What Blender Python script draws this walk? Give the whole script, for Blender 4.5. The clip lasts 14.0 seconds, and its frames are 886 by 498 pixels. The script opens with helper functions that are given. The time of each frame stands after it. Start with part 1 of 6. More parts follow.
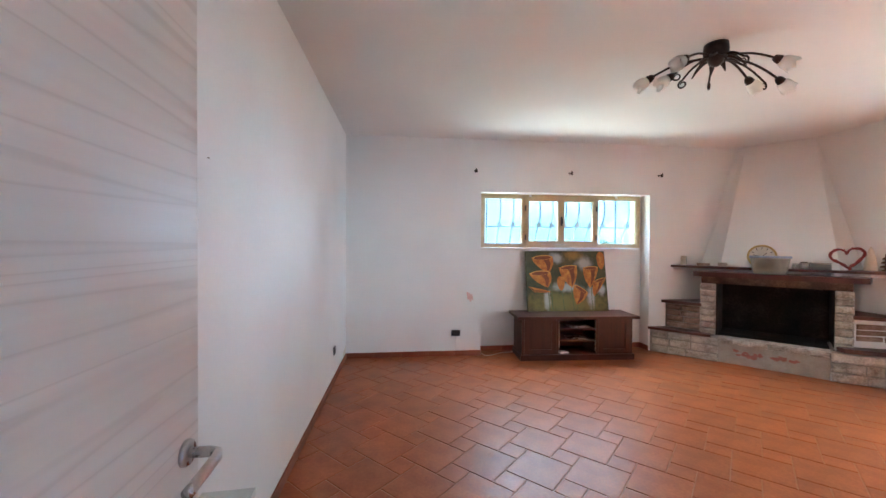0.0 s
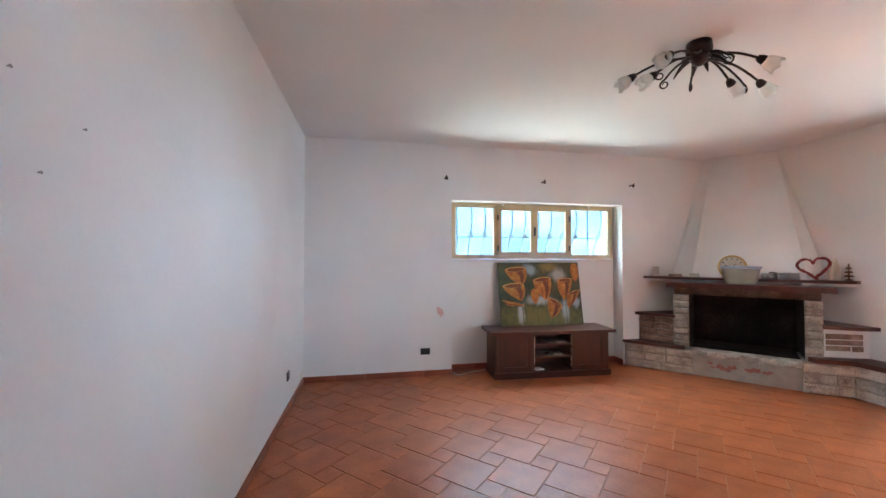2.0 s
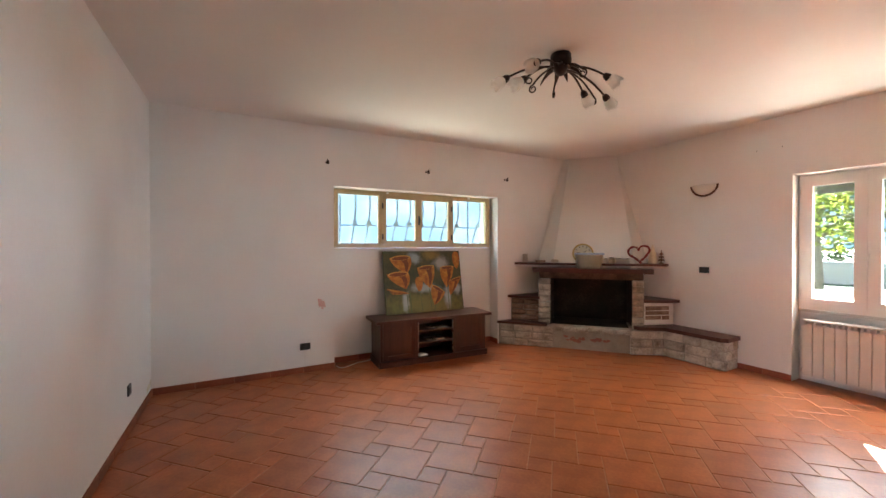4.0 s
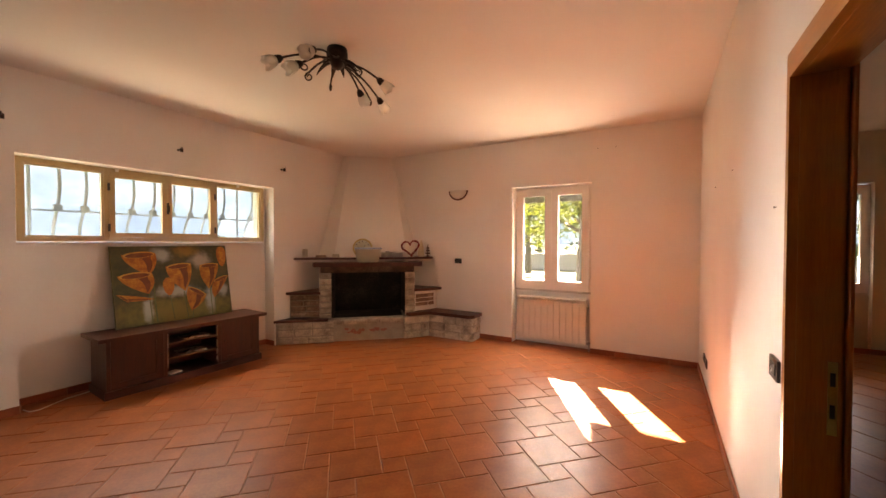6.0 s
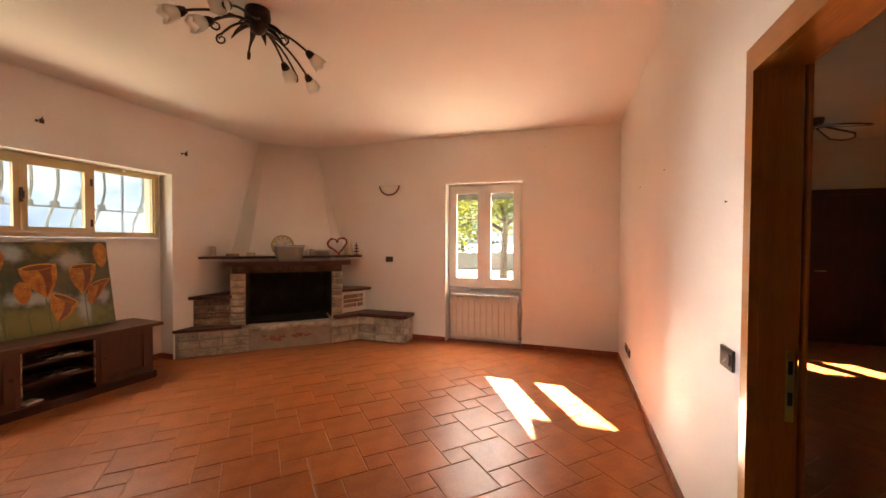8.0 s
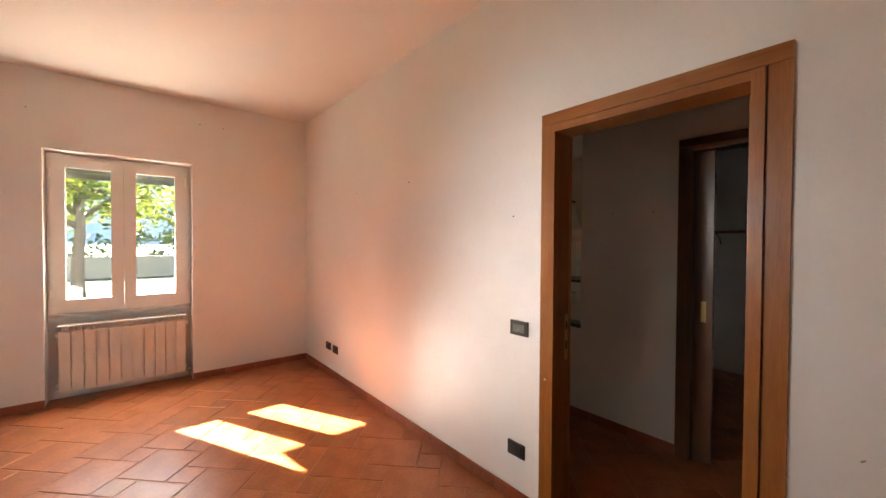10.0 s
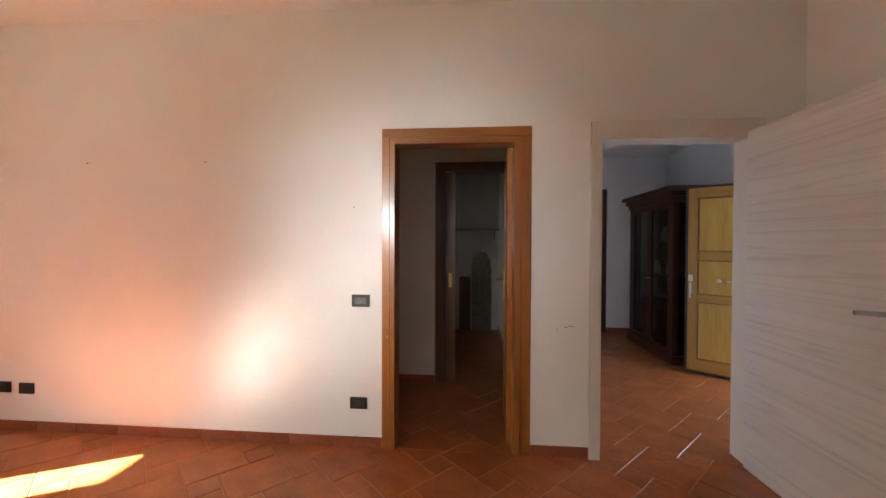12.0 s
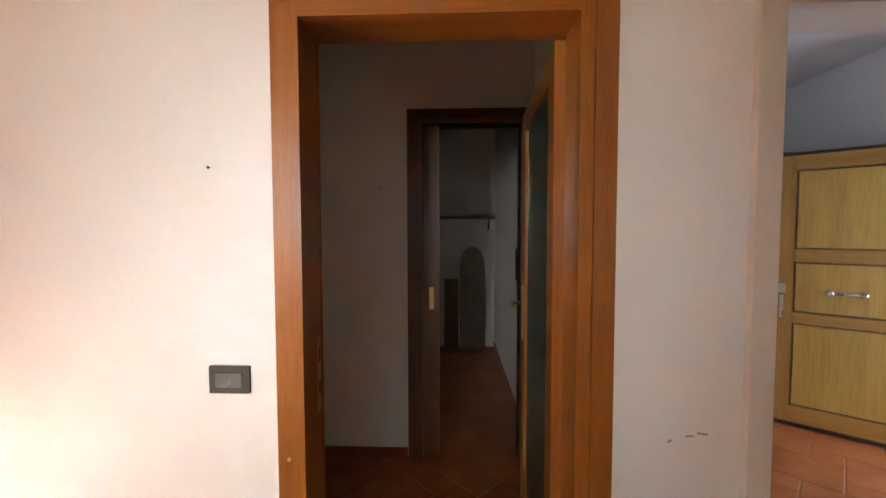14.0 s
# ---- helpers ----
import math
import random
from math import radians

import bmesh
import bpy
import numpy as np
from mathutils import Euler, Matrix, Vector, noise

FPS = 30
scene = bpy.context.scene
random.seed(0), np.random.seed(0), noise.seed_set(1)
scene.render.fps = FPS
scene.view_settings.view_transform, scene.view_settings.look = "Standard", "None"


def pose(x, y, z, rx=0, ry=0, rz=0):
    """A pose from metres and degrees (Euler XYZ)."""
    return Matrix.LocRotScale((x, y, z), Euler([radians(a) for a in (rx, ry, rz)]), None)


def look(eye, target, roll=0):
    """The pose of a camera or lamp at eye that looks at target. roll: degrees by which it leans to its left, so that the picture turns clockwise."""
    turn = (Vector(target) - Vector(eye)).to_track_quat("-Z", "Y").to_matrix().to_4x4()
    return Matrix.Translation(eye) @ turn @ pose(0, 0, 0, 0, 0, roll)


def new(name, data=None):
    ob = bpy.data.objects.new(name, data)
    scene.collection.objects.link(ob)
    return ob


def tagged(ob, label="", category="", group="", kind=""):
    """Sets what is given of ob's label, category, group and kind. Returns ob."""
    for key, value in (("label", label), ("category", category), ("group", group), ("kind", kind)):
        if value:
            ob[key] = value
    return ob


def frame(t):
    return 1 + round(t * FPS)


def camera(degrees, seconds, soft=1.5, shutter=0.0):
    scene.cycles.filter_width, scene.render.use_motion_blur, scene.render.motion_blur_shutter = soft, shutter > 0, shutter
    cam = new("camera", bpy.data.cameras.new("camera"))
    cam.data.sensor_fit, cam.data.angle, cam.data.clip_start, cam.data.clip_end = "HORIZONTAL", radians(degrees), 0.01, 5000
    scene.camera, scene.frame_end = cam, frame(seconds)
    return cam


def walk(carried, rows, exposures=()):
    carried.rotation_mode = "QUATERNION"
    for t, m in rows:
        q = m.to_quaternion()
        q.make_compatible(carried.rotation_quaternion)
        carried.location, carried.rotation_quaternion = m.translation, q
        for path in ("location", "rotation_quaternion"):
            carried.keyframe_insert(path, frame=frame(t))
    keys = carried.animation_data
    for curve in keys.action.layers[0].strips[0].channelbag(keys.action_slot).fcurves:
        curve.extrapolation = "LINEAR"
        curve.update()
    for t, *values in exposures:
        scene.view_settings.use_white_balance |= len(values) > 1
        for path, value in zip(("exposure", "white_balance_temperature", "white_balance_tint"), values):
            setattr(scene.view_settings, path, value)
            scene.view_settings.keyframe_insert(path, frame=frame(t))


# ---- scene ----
cam = camera(99.2, 14.0)
PATH = [
    (0, (0.238, -0.065, 1.522), (0.451, 1.924, 1.498), 0.3),
    (0.5, (0.264, 0.161, 1.509), (0.507, 2.146, 1.534), 0.2),
    (1, (0.255, 0.259, 1.506), (0.583, 2.232, 1.548), 0.2),
    (1.5, (0.248, 0.272, 1.527), (0.618, 2.237, 1.563), 0.2),
    (2, (0.271, 0.27, 1.497), (0.651, 2.233, 1.544), 0.1),
    (4.3, (0.322, 0.303, 1.512), (1.407, 1.983, 1.48), 0.0),
    (4.5, (0.33, 0.297, 1.504), (1.519, 1.905, 1.472), -0.0),
    (5, (0.346, 0.276, 1.489), (1.792, 1.657, 1.453), 0.0),
    (5.5, (0.351, 0.265, 1.485), (1.987, 1.415, 1.447), 0.0),
    (6, (0.348, 0.263, 1.489), (2.078, 1.265, 1.451), 0.1),
    (6.5, (0.34, 0.259, 1.484), (2.114, 1.181, 1.446), 0.1),
    (7, (0.343, 0.274, 1.475), (2.135, 1.162, 1.438), 0.1),
    (9.3, (0.747, 1.124, 1.453), (2.689, 0.648, 1.431), 0.4),
    (9.5, (0.775, 1.251, 1.461), (2.635, 0.517, 1.444), 0.3),
    (10, (0.906, 1.554, 1.479), (2.452, 0.286, 1.444), 0.3),
    (10.5, (1.016, 1.841, 1.451), (2.194, 0.225, 1.427), 0.3),
    (11, (1.187, 2.049, 1.431), (1.989, 0.217, 1.405), 0.3),
    (11.5, (1.371, 2.189, 1.434), (1.761, 0.228, 1.4), 0.2),
    (12, (1.503, 2.367, 1.385), (1.672, 0.374, 1.357), 0.2),
    (12.5, (1.568, 2.391, 1.365), (1.703, 0.397, 1.309), 0.1),
    (13, (1.575, 2.105, 1.343), (1.689, 0.11, 1.259), 0.0),
    (13.5, (1.6, 1.59, 1.404), (1.693, -0.406, 1.31), -0.2),
    (14, (1.589, 0.966, 1.438), (1.663, -1.031, 1.35), -0.1),
]
EXPOSURES = [(0, 5.95, 5400, 2), (2, 5.85, 5300, 2), (4.5, 5.3, 7600, 13), (6.5, 5.15, 11000, 29), (7.2, 5.15, 11000, 29), (9.5, 5.15, 8500, 18), (11, 5.28, 7700, 14), (12.5, 5.3, 7800, 14), (14, 5.45, 7800, 14)]
walk(cam, [(t, look(eye, target, roll)) for t, eye, target, roll in PATH], EXPOSURES)

# ---- light ----
scene.cycles.blur_glossy = 0.0  # keeps the sun's glint off the glossy floor sharp on the wall
SUN_WAY = Vector((-1.43, -0.745, -1.0)).normalized()
world = bpy.data.worlds.new("world")
scene.world = world
world.use_nodes = True
sky = world.node_tree.nodes.new("ShaderNodeTexSky")
sky.sky_type = "NISHITA"
sky.sun_disc = False
sky.sun_elevation = math.asin(-SUN_WAY.z)
sky.sun_rotation = math.atan2(1.43, 0.745)
background = world.node_tree.nodes["Background"]
background.inputs["Strength"].default_value = 0.05
world.node_tree.links.new(sky.outputs["Color"], background.inputs["Color"])

sun_data = bpy.data.lights.new("sun", "SUN")
sun_data.energy, sun_data.angle, sun_data.color = 5.0, radians(0.6), (1.0, 0.995, 0.98)
sun = new("sun", sun_data)
sun.matrix_world = Matrix.Translation((12, 8, 9)) @ SUN_WAY.to_track_quat("-Z", "Y").to_matrix().to_4x4()


def window_light(name, eye, way, wide, high, watts, colour, spread=170):
    """Light of the sky or of the sunlit ground, falling in through a window's opening along way."""
    data = bpy.data.lights.new(name, "AREA")
    data.shape, data.size, data.size_y = "RECTANGLE", wide, high
    data.energy, data.color, data.spread = watts, colour, radians(spread)
    ob = new(name, data)
    ob.matrix_world = look(eye, Vector(eye) + Vector(way))
    return ob


SKY_COLOUR, GROUND_COLOUR = (0.80, 0.90, 1.0), (1.0, 0.93, 0.80)
window_light("skylight_north", (2.54, 5.42, 1.98), (0, -0.55, -0.83), 2.2, 0.4, 0.54, SKY_COLOUR, 99)
window_light("groundlight_north", (2.54, 5.42, 1.62), (0, -0.60, 0.80), 2.2, 0.4, 0.22, GROUND_COLOUR, 98)
window_light("horizon_north", (3.4, 5.40, 1.87), (-0.25, -1.0, -0.08), 0.45, 0.6, 0.08, SKY_COLOUR, 27)
window_light("horizon_north_side", (1.62, 5.40, 1.87), (-0.70, -1.0, -0.10), 0.4, 0.6, 0.055, SKY_COLOUR, 34)
window_light("skylight_east", (6.02, 1.62, 1.9), (-0.55, 0, -0.83), 0.85, 0.4, 0.68, SKY_COLOUR, 95)
window_light("groundlight_east", (6.02, 1.62, 0.98), (-0.60, 0, 0.80), 0.85, 0.22, 0.29, GROUND_COLOUR, 92)
window_light("horizon_east", (6.0, 1.32, 1.6), (-0.848, 0.53, -0.03), 0.4, 1.1, 0.13, SKY_COLOUR, 40)
window_light("skylight_kitchen", (7.95, -1.67, 1.55), (-1, 0, -0.1), 0.8, 1.2, 0.015, (1.0, 0.95, 0.86))
window_light("skylight_entry", (-1.9, -1.0, 1.1), (1, -0.1, -0.1), 0.8, 1.9, 0.75, (0.42, 0.56, 1.0))
window_light("skylight_far", (-0.56, -8.3, 1.5), (0, 1, -0.1), 0.4, 1.3, 0.22, (0.85, 0.93, 1.0))


# ---- materials ----
def material(name, colours, rough=0.6, scale=6.0, fine=60.0, bump=0.1, distance=0.003, metallic=0.0, coat=0.0,
             stretch=(1, 1, 1), vary=0.0, rough_span=0.1, detail=6.0, fine_mix=0.35, coords="Object"):
    """Coarse and fine noise between colours, roughness variation and relief; vary: lightness from piece to piece."""
    m = bpy.data.materials.new(name)
    m.use_nodes = True
    nt = m.node_tree
    node, link = nt.nodes.new, nt.links.new
    bsdf = nt.nodes["Principled BSDF"]
    tc, mp = node("ShaderNodeTexCoord"), node("ShaderNodeMapping")
    mp.inputs["Scale"].default_value = stretch
    link(tc.outputs[coords], mp.inputs["Vector"])
    big, small = node("ShaderNodeTexNoise"), node("ShaderNodeTexNoise")
    for tex, sc in ((big, scale), (small, fine)):
        tex.inputs["Scale"].default_value = sc
        tex.inputs["Detail"].default_value = detail
        link(mp.outputs["Vector"], tex.inputs["Vector"])
    mix = node("ShaderNodeMix")
    mix.inputs["Factor"].default_value = fine_mix
    link(big.outputs["Fac"], mix.inputs["A"])
    link(small.outputs["Fac"], mix.inputs["B"])
    ramp = node("ShaderNodeValToRGB")
    ramp.color_ramp.elements[0].position, ramp.color_ramp.elements[1].position = 0.32, 0.68
    ramp.color_ramp.elements[0].color = (*colours[0], 1)
    ramp.color_ramp.elements[1].color = (*colours[-1], 1)
    for i, c in enumerate(colours[1:-1]):
        ramp.color_ramp.elements.new(0.32 + 0.36 * (i + 1) / (len(colours) - 1)).color = (*c, 1)
    link(mix.outputs["Result"], ramp.inputs["Fac"])
    colour = ramp.outputs["Color"]
    if vary:
        info, hsv, rng = node("ShaderNodeObjectInfo"), node("ShaderNodeHueSaturation"), node("ShaderNodeMapRange")
        rng.inputs["To Min"].default_value, rng.inputs["To Max"].default_value = 1 - vary, 1 + vary
        link(info.outputs["Random"], rng.inputs["Value"])
        link(rng.outputs["Result"], hsv.inputs["Value"])
        link(colour, hsv.inputs["Color"])
        colour = hsv.outputs["Color"]
    link(colour, bsdf.inputs["Base Color"])
    rr = node("ShaderNodeMapRange")
    rr.inputs["To Min"].default_value, rr.inputs["To Max"].default_value = max(0.02, rough - rough_span), min(1, rough + rough_span)
    link(big.outputs["Fac"], rr.inputs["Value"])
    link(rr.outputs["Result"], bsdf.inputs["Roughness"])
    bsdf.inputs["Metallic"].default_value = metallic
    bsdf.inputs["Coat Weight"].default_value = coat
    bsdf.inputs["Coat Roughness"].default_value = 0.15
    if bump:
        b = node("ShaderNodeBump")
        b.inputs["Strength"].default_value, b.inputs["Distance"].default_value = bump, distance
        link(mix.outputs["Result"], b.inputs["Height"])
        link(b.outputs["Normal"], bsdf.inputs["Normal"])
    return m


def glass_material(name, tint=(1, 1, 1), rough=0.0):
    m = bpy.data.materials.new(name)
    m.use_nodes = True
    bsdf = m.node_tree.nodes["Principled BSDF"]
    bsdf.inputs["Base Color"].default_value = (*tint, 1)
    bsdf.inputs["Roughness"].default_value = rough
    bsdf.inputs["Transmission Weight"].default_value = 1.0
    bsdf.inputs["IOR"].default_value = 1.45
    return m


def wood(name, dark, light, rough=0.35, coat=0.2, along="z", scale=3.0, bump=0.08):
    """Grain drawn out along one axis of the part."""
    s = {"x": (0.6, 9, 9), "y": (9, 0.6, 9), "z": (9, 9, 0.6)}[along]
    mid = tuple((a + b) / 2 for a, b in zip(dark, light))
    return material(name, (dark, mid, light), rough, scale, scale * 7, bump, 0.001, 0, coat, s, fine_mix=0.45)


PLASTER = material("plaster", ((0.765, 0.745, 0.72), (0.81, 0.795, 0.775), (0.84, 0.83, 0.815)), 0.85, 0.9, 45, 0.12, 0.002, fine_mix=0.2)
# cream lowered in tone so the kitchen looks dim through the doorway
KITCHEN_DIMMED = material("kitchen_dimmed_cream", ((0.46, 0.43, 0.37), (0.54, 0.51, 0.45)), 0.88, 1.2, 45, 0.1, 0.002, fine_mix=0.2)
CEILING = material("ceiling_paint", ((0.77, 0.75, 0.725), (0.82, 0.805, 0.785)), 0.9, 0.7, 40, 0.08, 0.002, fine_mix=0.2)
TILE = material("terracotta", ((0.25, 0.060, 0.017), (0.345, 0.096, 0.028), (0.435, 0.135, 0.044)), 0.33, 5.5, 45, 0.12, 0.0012, vary=0.10, rough_span=0.06)
TILE.node_tree.nodes["Principled BSDF"].inputs["IOR"].default_value = 1.46
SKIRT = material("terracotta_skirting", ((0.20, 0.05, 0.022), (0.28, 0.078, 0.034), (0.34, 0.10, 0.045)), 0.45, 5, 50, 0.15, 0.001, vary=0.12)
GROUT = material("grout", ((0.36, 0.165, 0.09), (0.46, 0.25, 0.16)), 0.9, 8, 120, 0.3, 0.002)
OUTER = material("outer_render", ((0.50, 0.42, 0.34), (0.62, 0.54, 0.45)), 0.9, 2, 60, 0.3, 0.003)
WHITE_PAINT = material("white_paint", ((0.70, 0.68, 0.64), (0.78, 0.765, 0.73)), 0.45, 4, 60, 0.04, 0.001)
MARBLE = material("sill_stone", ((0.42, 0.40, 0.37), (0.62, 0.60, 0.56)), 0.35, 7, 50, 0.05, 0.001)
BLACK_PLASTIC = material("black_plastic", ((0.012, 0.011, 0.010), (0.03, 0.026, 0.024)), 0.35, 20, 200, 0.03, 0.0005)
DOOR_WOOD_Z = wood("walnut_upright", (0.23, 0.070, 0.010), (0.38, 0.130, 0.020), 0.34, 0.25, "z")
DOOR_WOOD_X = wood("walnut_level", (0.23, 0.070, 0.010), (0.38, 0.130, 0.020), 0.34, 0.25, "x")
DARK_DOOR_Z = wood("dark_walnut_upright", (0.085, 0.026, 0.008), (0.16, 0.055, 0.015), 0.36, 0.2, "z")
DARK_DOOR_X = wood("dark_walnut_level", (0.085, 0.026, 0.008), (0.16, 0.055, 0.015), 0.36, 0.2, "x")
# grey tint added to dim the bright outdoors seen through the panes
GLASS = glass_material("dimming_glass", (0.48, 0.52, 0.525))


# ---- building tools ----
def box(bm, x0, x1, y0, y1, z0, z1, m=None):
    """Adds a box to bm; returns its vertices."""
    vs = [bm.verts.new((x, y, z)) for z in (z0, z1) for y in (y0, y1) for x in (x0, x1)]
    for q in ((0, 2, 3, 1), (4, 5, 7, 6), (0, 1, 5, 4), (2, 6, 7, 3), (0, 4, 6, 2), (1, 3, 7, 5)):
        bm.faces.new([vs[i] for i in q])
    if m is not None:
        bmesh.ops.transform(bm, matrix=m, verts=vs)
    return vs


def prism(bm, outline, z0, z1):
    """An upright prism over a plan outline, counter-clockwise."""
    lo = [bm.verts.new((x, y, z0)) for x, y in outline]
    hi = [bm.verts.new((x, y, z1)) for x, y in outline]
    n = len(outline)
    bm.faces.new(lo[::-1])
    bm.faces.new(hi)
    for i in range(n):
        bm.faces.new((lo[i], lo[(i + 1) % n], hi[(i + 1) % n], hi[i]))
    return lo + hi


def soften(bm, width, segments=2):
    bmesh.ops.bevel(bm, geom=[e for e in bm.edges if e.is_manifold and e.calc_face_angle(0) > 0.5], offset=width, segments=segments, affect="EDGES", profile=0.6)


def lathe(bm, profile, steps=20, m=None):
    """Turns (radius, z) pairs round the z axis."""
    rings = [[bm.verts.new((r * math.cos(a), r * math.sin(a), z)) for a in (2 * math.pi * k / steps for k in range(steps))] for r, z in profile]
    for lo, hi in zip(rings, rings[1:]):
        for k in range(steps):
            bm.faces.new((lo[k], lo[(k + 1) % steps], hi[(k + 1) % steps], hi[k]))
    if profile[0][0] > 1e-4:
        bm.faces.new(rings[0][::-1])
    if profile[-1][0] > 1e-4:
        bm.faces.new(rings[-1])
    vs = [v for ring in rings for v in ring]
    bmesh.ops.remove_doubles(bm, verts=vs, dist=1e-5)
    if m is not None:
        bmesh.ops.transform(bm, matrix=m, verts=[v for v in vs if v.is_valid])


def tube(bm, points, radius, sides=8, taper=None):
    """A round bar along points; taper gives a radius for each point."""
    pts = [Vector(p) for p in points]
    rings = []
    side = None
    for i, p in enumerate(pts):
        way = (pts[min(i + 1, len(pts) - 1)] - pts[max(i - 1, 0)]).normalized()
        if side is None:
            side = way.orthogonal().normalized()
        side = (side - way * side.dot(way)).normalized()
        up = way.cross(side)
        r = taper[i] if taper else radius
        rings.append([bm.verts.new(p + r * (math.cos(a) * side + math.sin(a) * up)) for a in (2 * math.pi * k / sides for k in range(sides))])
    for lo, hi in zip(rings, rings[1:]):
        for k in range(sides):
            bm.faces.new((lo[k], lo[(k + 1) % sides], hi[(k + 1) % sides], hi[k]))
    bm.faces.new(rings[0][::-1])
    bm.faces.new(rings[-1])


def mesh_object(name, bm, mat, smooth=False):
    bmesh.ops.recalc_face_normals(bm, faces=bm.faces)
    data = bpy.data.meshes.new(name)
    bm.to_mesh(data)
    bm.free()
    data.materials.append(mat)
    if smooth:
        for p in data.polygons:
            p.use_smooth = True
    return new(name, data)


def part(name, bm, mat, parent, label="", smooth=False):
    """One mesh object under a thing or a part."""
    ob = mesh_object(name, bm, mat, smooth)
    ob.parent = parent
    return tagged(ob, label)


def thing(name, label, category, m=None, group=""):
    """An Empty at a thing's base; its parts are built round the origin."""
    ob = new(name)
    ob.empty_display_size = 0.1
    if m is not None:
        ob.matrix_world = m
    return tagged(ob, label, category, group)


def structure(name, boxes, mat, label):
    bm = bmesh.new()
    for b in boxes:
        box(bm, *b)
    return tagged(mesh_object(name, bm, mat), label, kind="structure")


# ---- the rooms ----
WX, EX, SY, NY, TOP = -0.51, 5.685, -0.132, 5.043, 2.965
SB = -0.245
KX = 7.53
HALL_TOP = 2.75

structure("wall_west", [(WX - 0.15, WX, SB, NY + 0.4, 0, TOP)], PLASTER, "white painted plaster wall with small nail holes")
structure("wall_north", [
    (WX, 1.31, NY, 5.25, 0, TOP), (3.79, EX + 0.36, NY, 5.25, 0, TOP), (1.31, 3.79, NY, 5.25, 2.25, TOP),
    (WX, 1.335, 5.25, 5.45, 0, TOP), (3.745, EX + 0.36, 5.25, 5.45, 0, TOP),
    (1.335, 3.745, 5.25, 5.45, 0, 1.47), (1.335, 3.745, 5.25, 5.45, 2.25, TOP)], PLASTER, "white painted plaster wall with a recess under the wide window")
structure("wall_east", [
    (EX, 5.88, SB, 1.073, 0, TOP), (EX, 5.88, 2.171, NY, 0, TOP), (EX, 5.88, 1.073, 2.171, 2.287, TOP),
    (5.88, 6.05, SB, 1.1, 0, TOP), (5.88, 6.05, 2.145, NY, 0, TOP),
    (5.88, 6.05, 1.1, 2.145, 0, 0.78), (5.88, 6.05, 1.1, 2.145, 2.26, TOP)], PLASTER, "white painted plaster wall with a window recess reaching the floor")
structure("wall_south", [
    (WX, -0.212, SB, SY, 0, TOP), (0.725, 1.225, SB, SY, 0, TOP), (2.062, EX, SB, SY, 0, TOP),
    (-0.212, 0.725, SB, SY, 2.075, TOP), (1.225, 2.062, SB, SY, 2.07, TOP)], PLASTER, "white painted plaster wall with two doorways")
structure("ceiling", [(WX - 0.15, EX + 0.36, SB, NY + 0.4, TOP, TOP + 0.2)], CEILING, "white painted ceiling")

# the passage, the closet and the kitchen behind the south wall
structure("wall_passage_west", [(1.0, 1.12, -3.75, SB, 0, TOP)], PLASTER, "white painted side wall of the passage and closet")
structure("wall_passage_south", [(1.12, 1.2, -1.48, -1.375, 0, TOP), (1.815, 2.63, -1.48, -1.375, 0, TOP), (1.2, 1.815, -1.48, -1.375, 2.1, TOP)], PLASTER, "white painted partition wall with the closet doorway")
structure("wall_kitchen_half", [(2.63, 2.86, -1.48, -1.375, 0, 0.76)], PLASTER, "low white painted wall beside the kitchen")
structure("wall_closet_east", [(2.51, 2.63, -3.75, -1.48, 0, TOP)], PLASTER, "white painted closet wall")
structure("wall_closet_south", [(1.0, 2.63, -3.87, -3.75, 0, TOP)], PLASTER, "white painted back wall of the closet")
structure("wall_kitchen_south", [(2.63, KX + 0.2, -4.6, -4.45, 0, TOP)], KITCHEN_DIMMED, "cream kitchen wall behind the units, darkened to look dim")
structure("wall_kitchen_north", [(EX, KX + 0.2, SB, SB + 0.113, 0, TOP)], KITCHEN_DIMMED, "cream kitchen wall, darkened to look dim")
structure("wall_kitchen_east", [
    (KX, KX + 0.2, -2.17, SB, 2.29, TOP), (KX, KX + 0.2, -1.17, SB, 0, 2.29), (KX, KX + 0.2, -4.45, -2.17, 0, TOP), (KX + 0.1, KX + 0.2, -2.17, -1.17, 0, 0.78)], KITCHEN_DIMMED, "cream kitchen wall with the window, darkened to look dim")
structure("ceiling_kitchen", [(1.0, KX + 0.2, -4.6, SB, TOP, TOP + 0.2)], KITCHEN_DIMMED, "cream kitchen ceiling, darkened to look dim")

# the entrance hall and the room beyond it
structure("wall_hall_west", [(-1.6, -1.45, -4.0, -1.46, 0, TOP), (-1.6, -1.45, -0.6, SB, 0, TOP), (-1.6, -1.45, -1.46, -0.6, 2.08, TOP)], PLASTER, "white painted hall wall with the front doorway")
structure("wall_hall_north", [(-1.45, WX, SB, SB + 0.113, 0, TOP)], PLASTER, "short white painted hall wall")
structure("wall_hall_south", [(-1.45, -0.47, -3.9, -3.78, 0, TOP), (0.33, 1.0, -3.9, -3.78, 0, TOP), (-0.47, 0.33, -3.9, -3.78, 2.17, TOP)], PLASTER, "white painted hall wall with a dark-framed doorway")
structure("ceiling_hall", [(-1.6, 1.0, -3.9, SB, HALL_TOP, HALL_TOP + 0.2)], CEILING, "white painted hall ceiling")
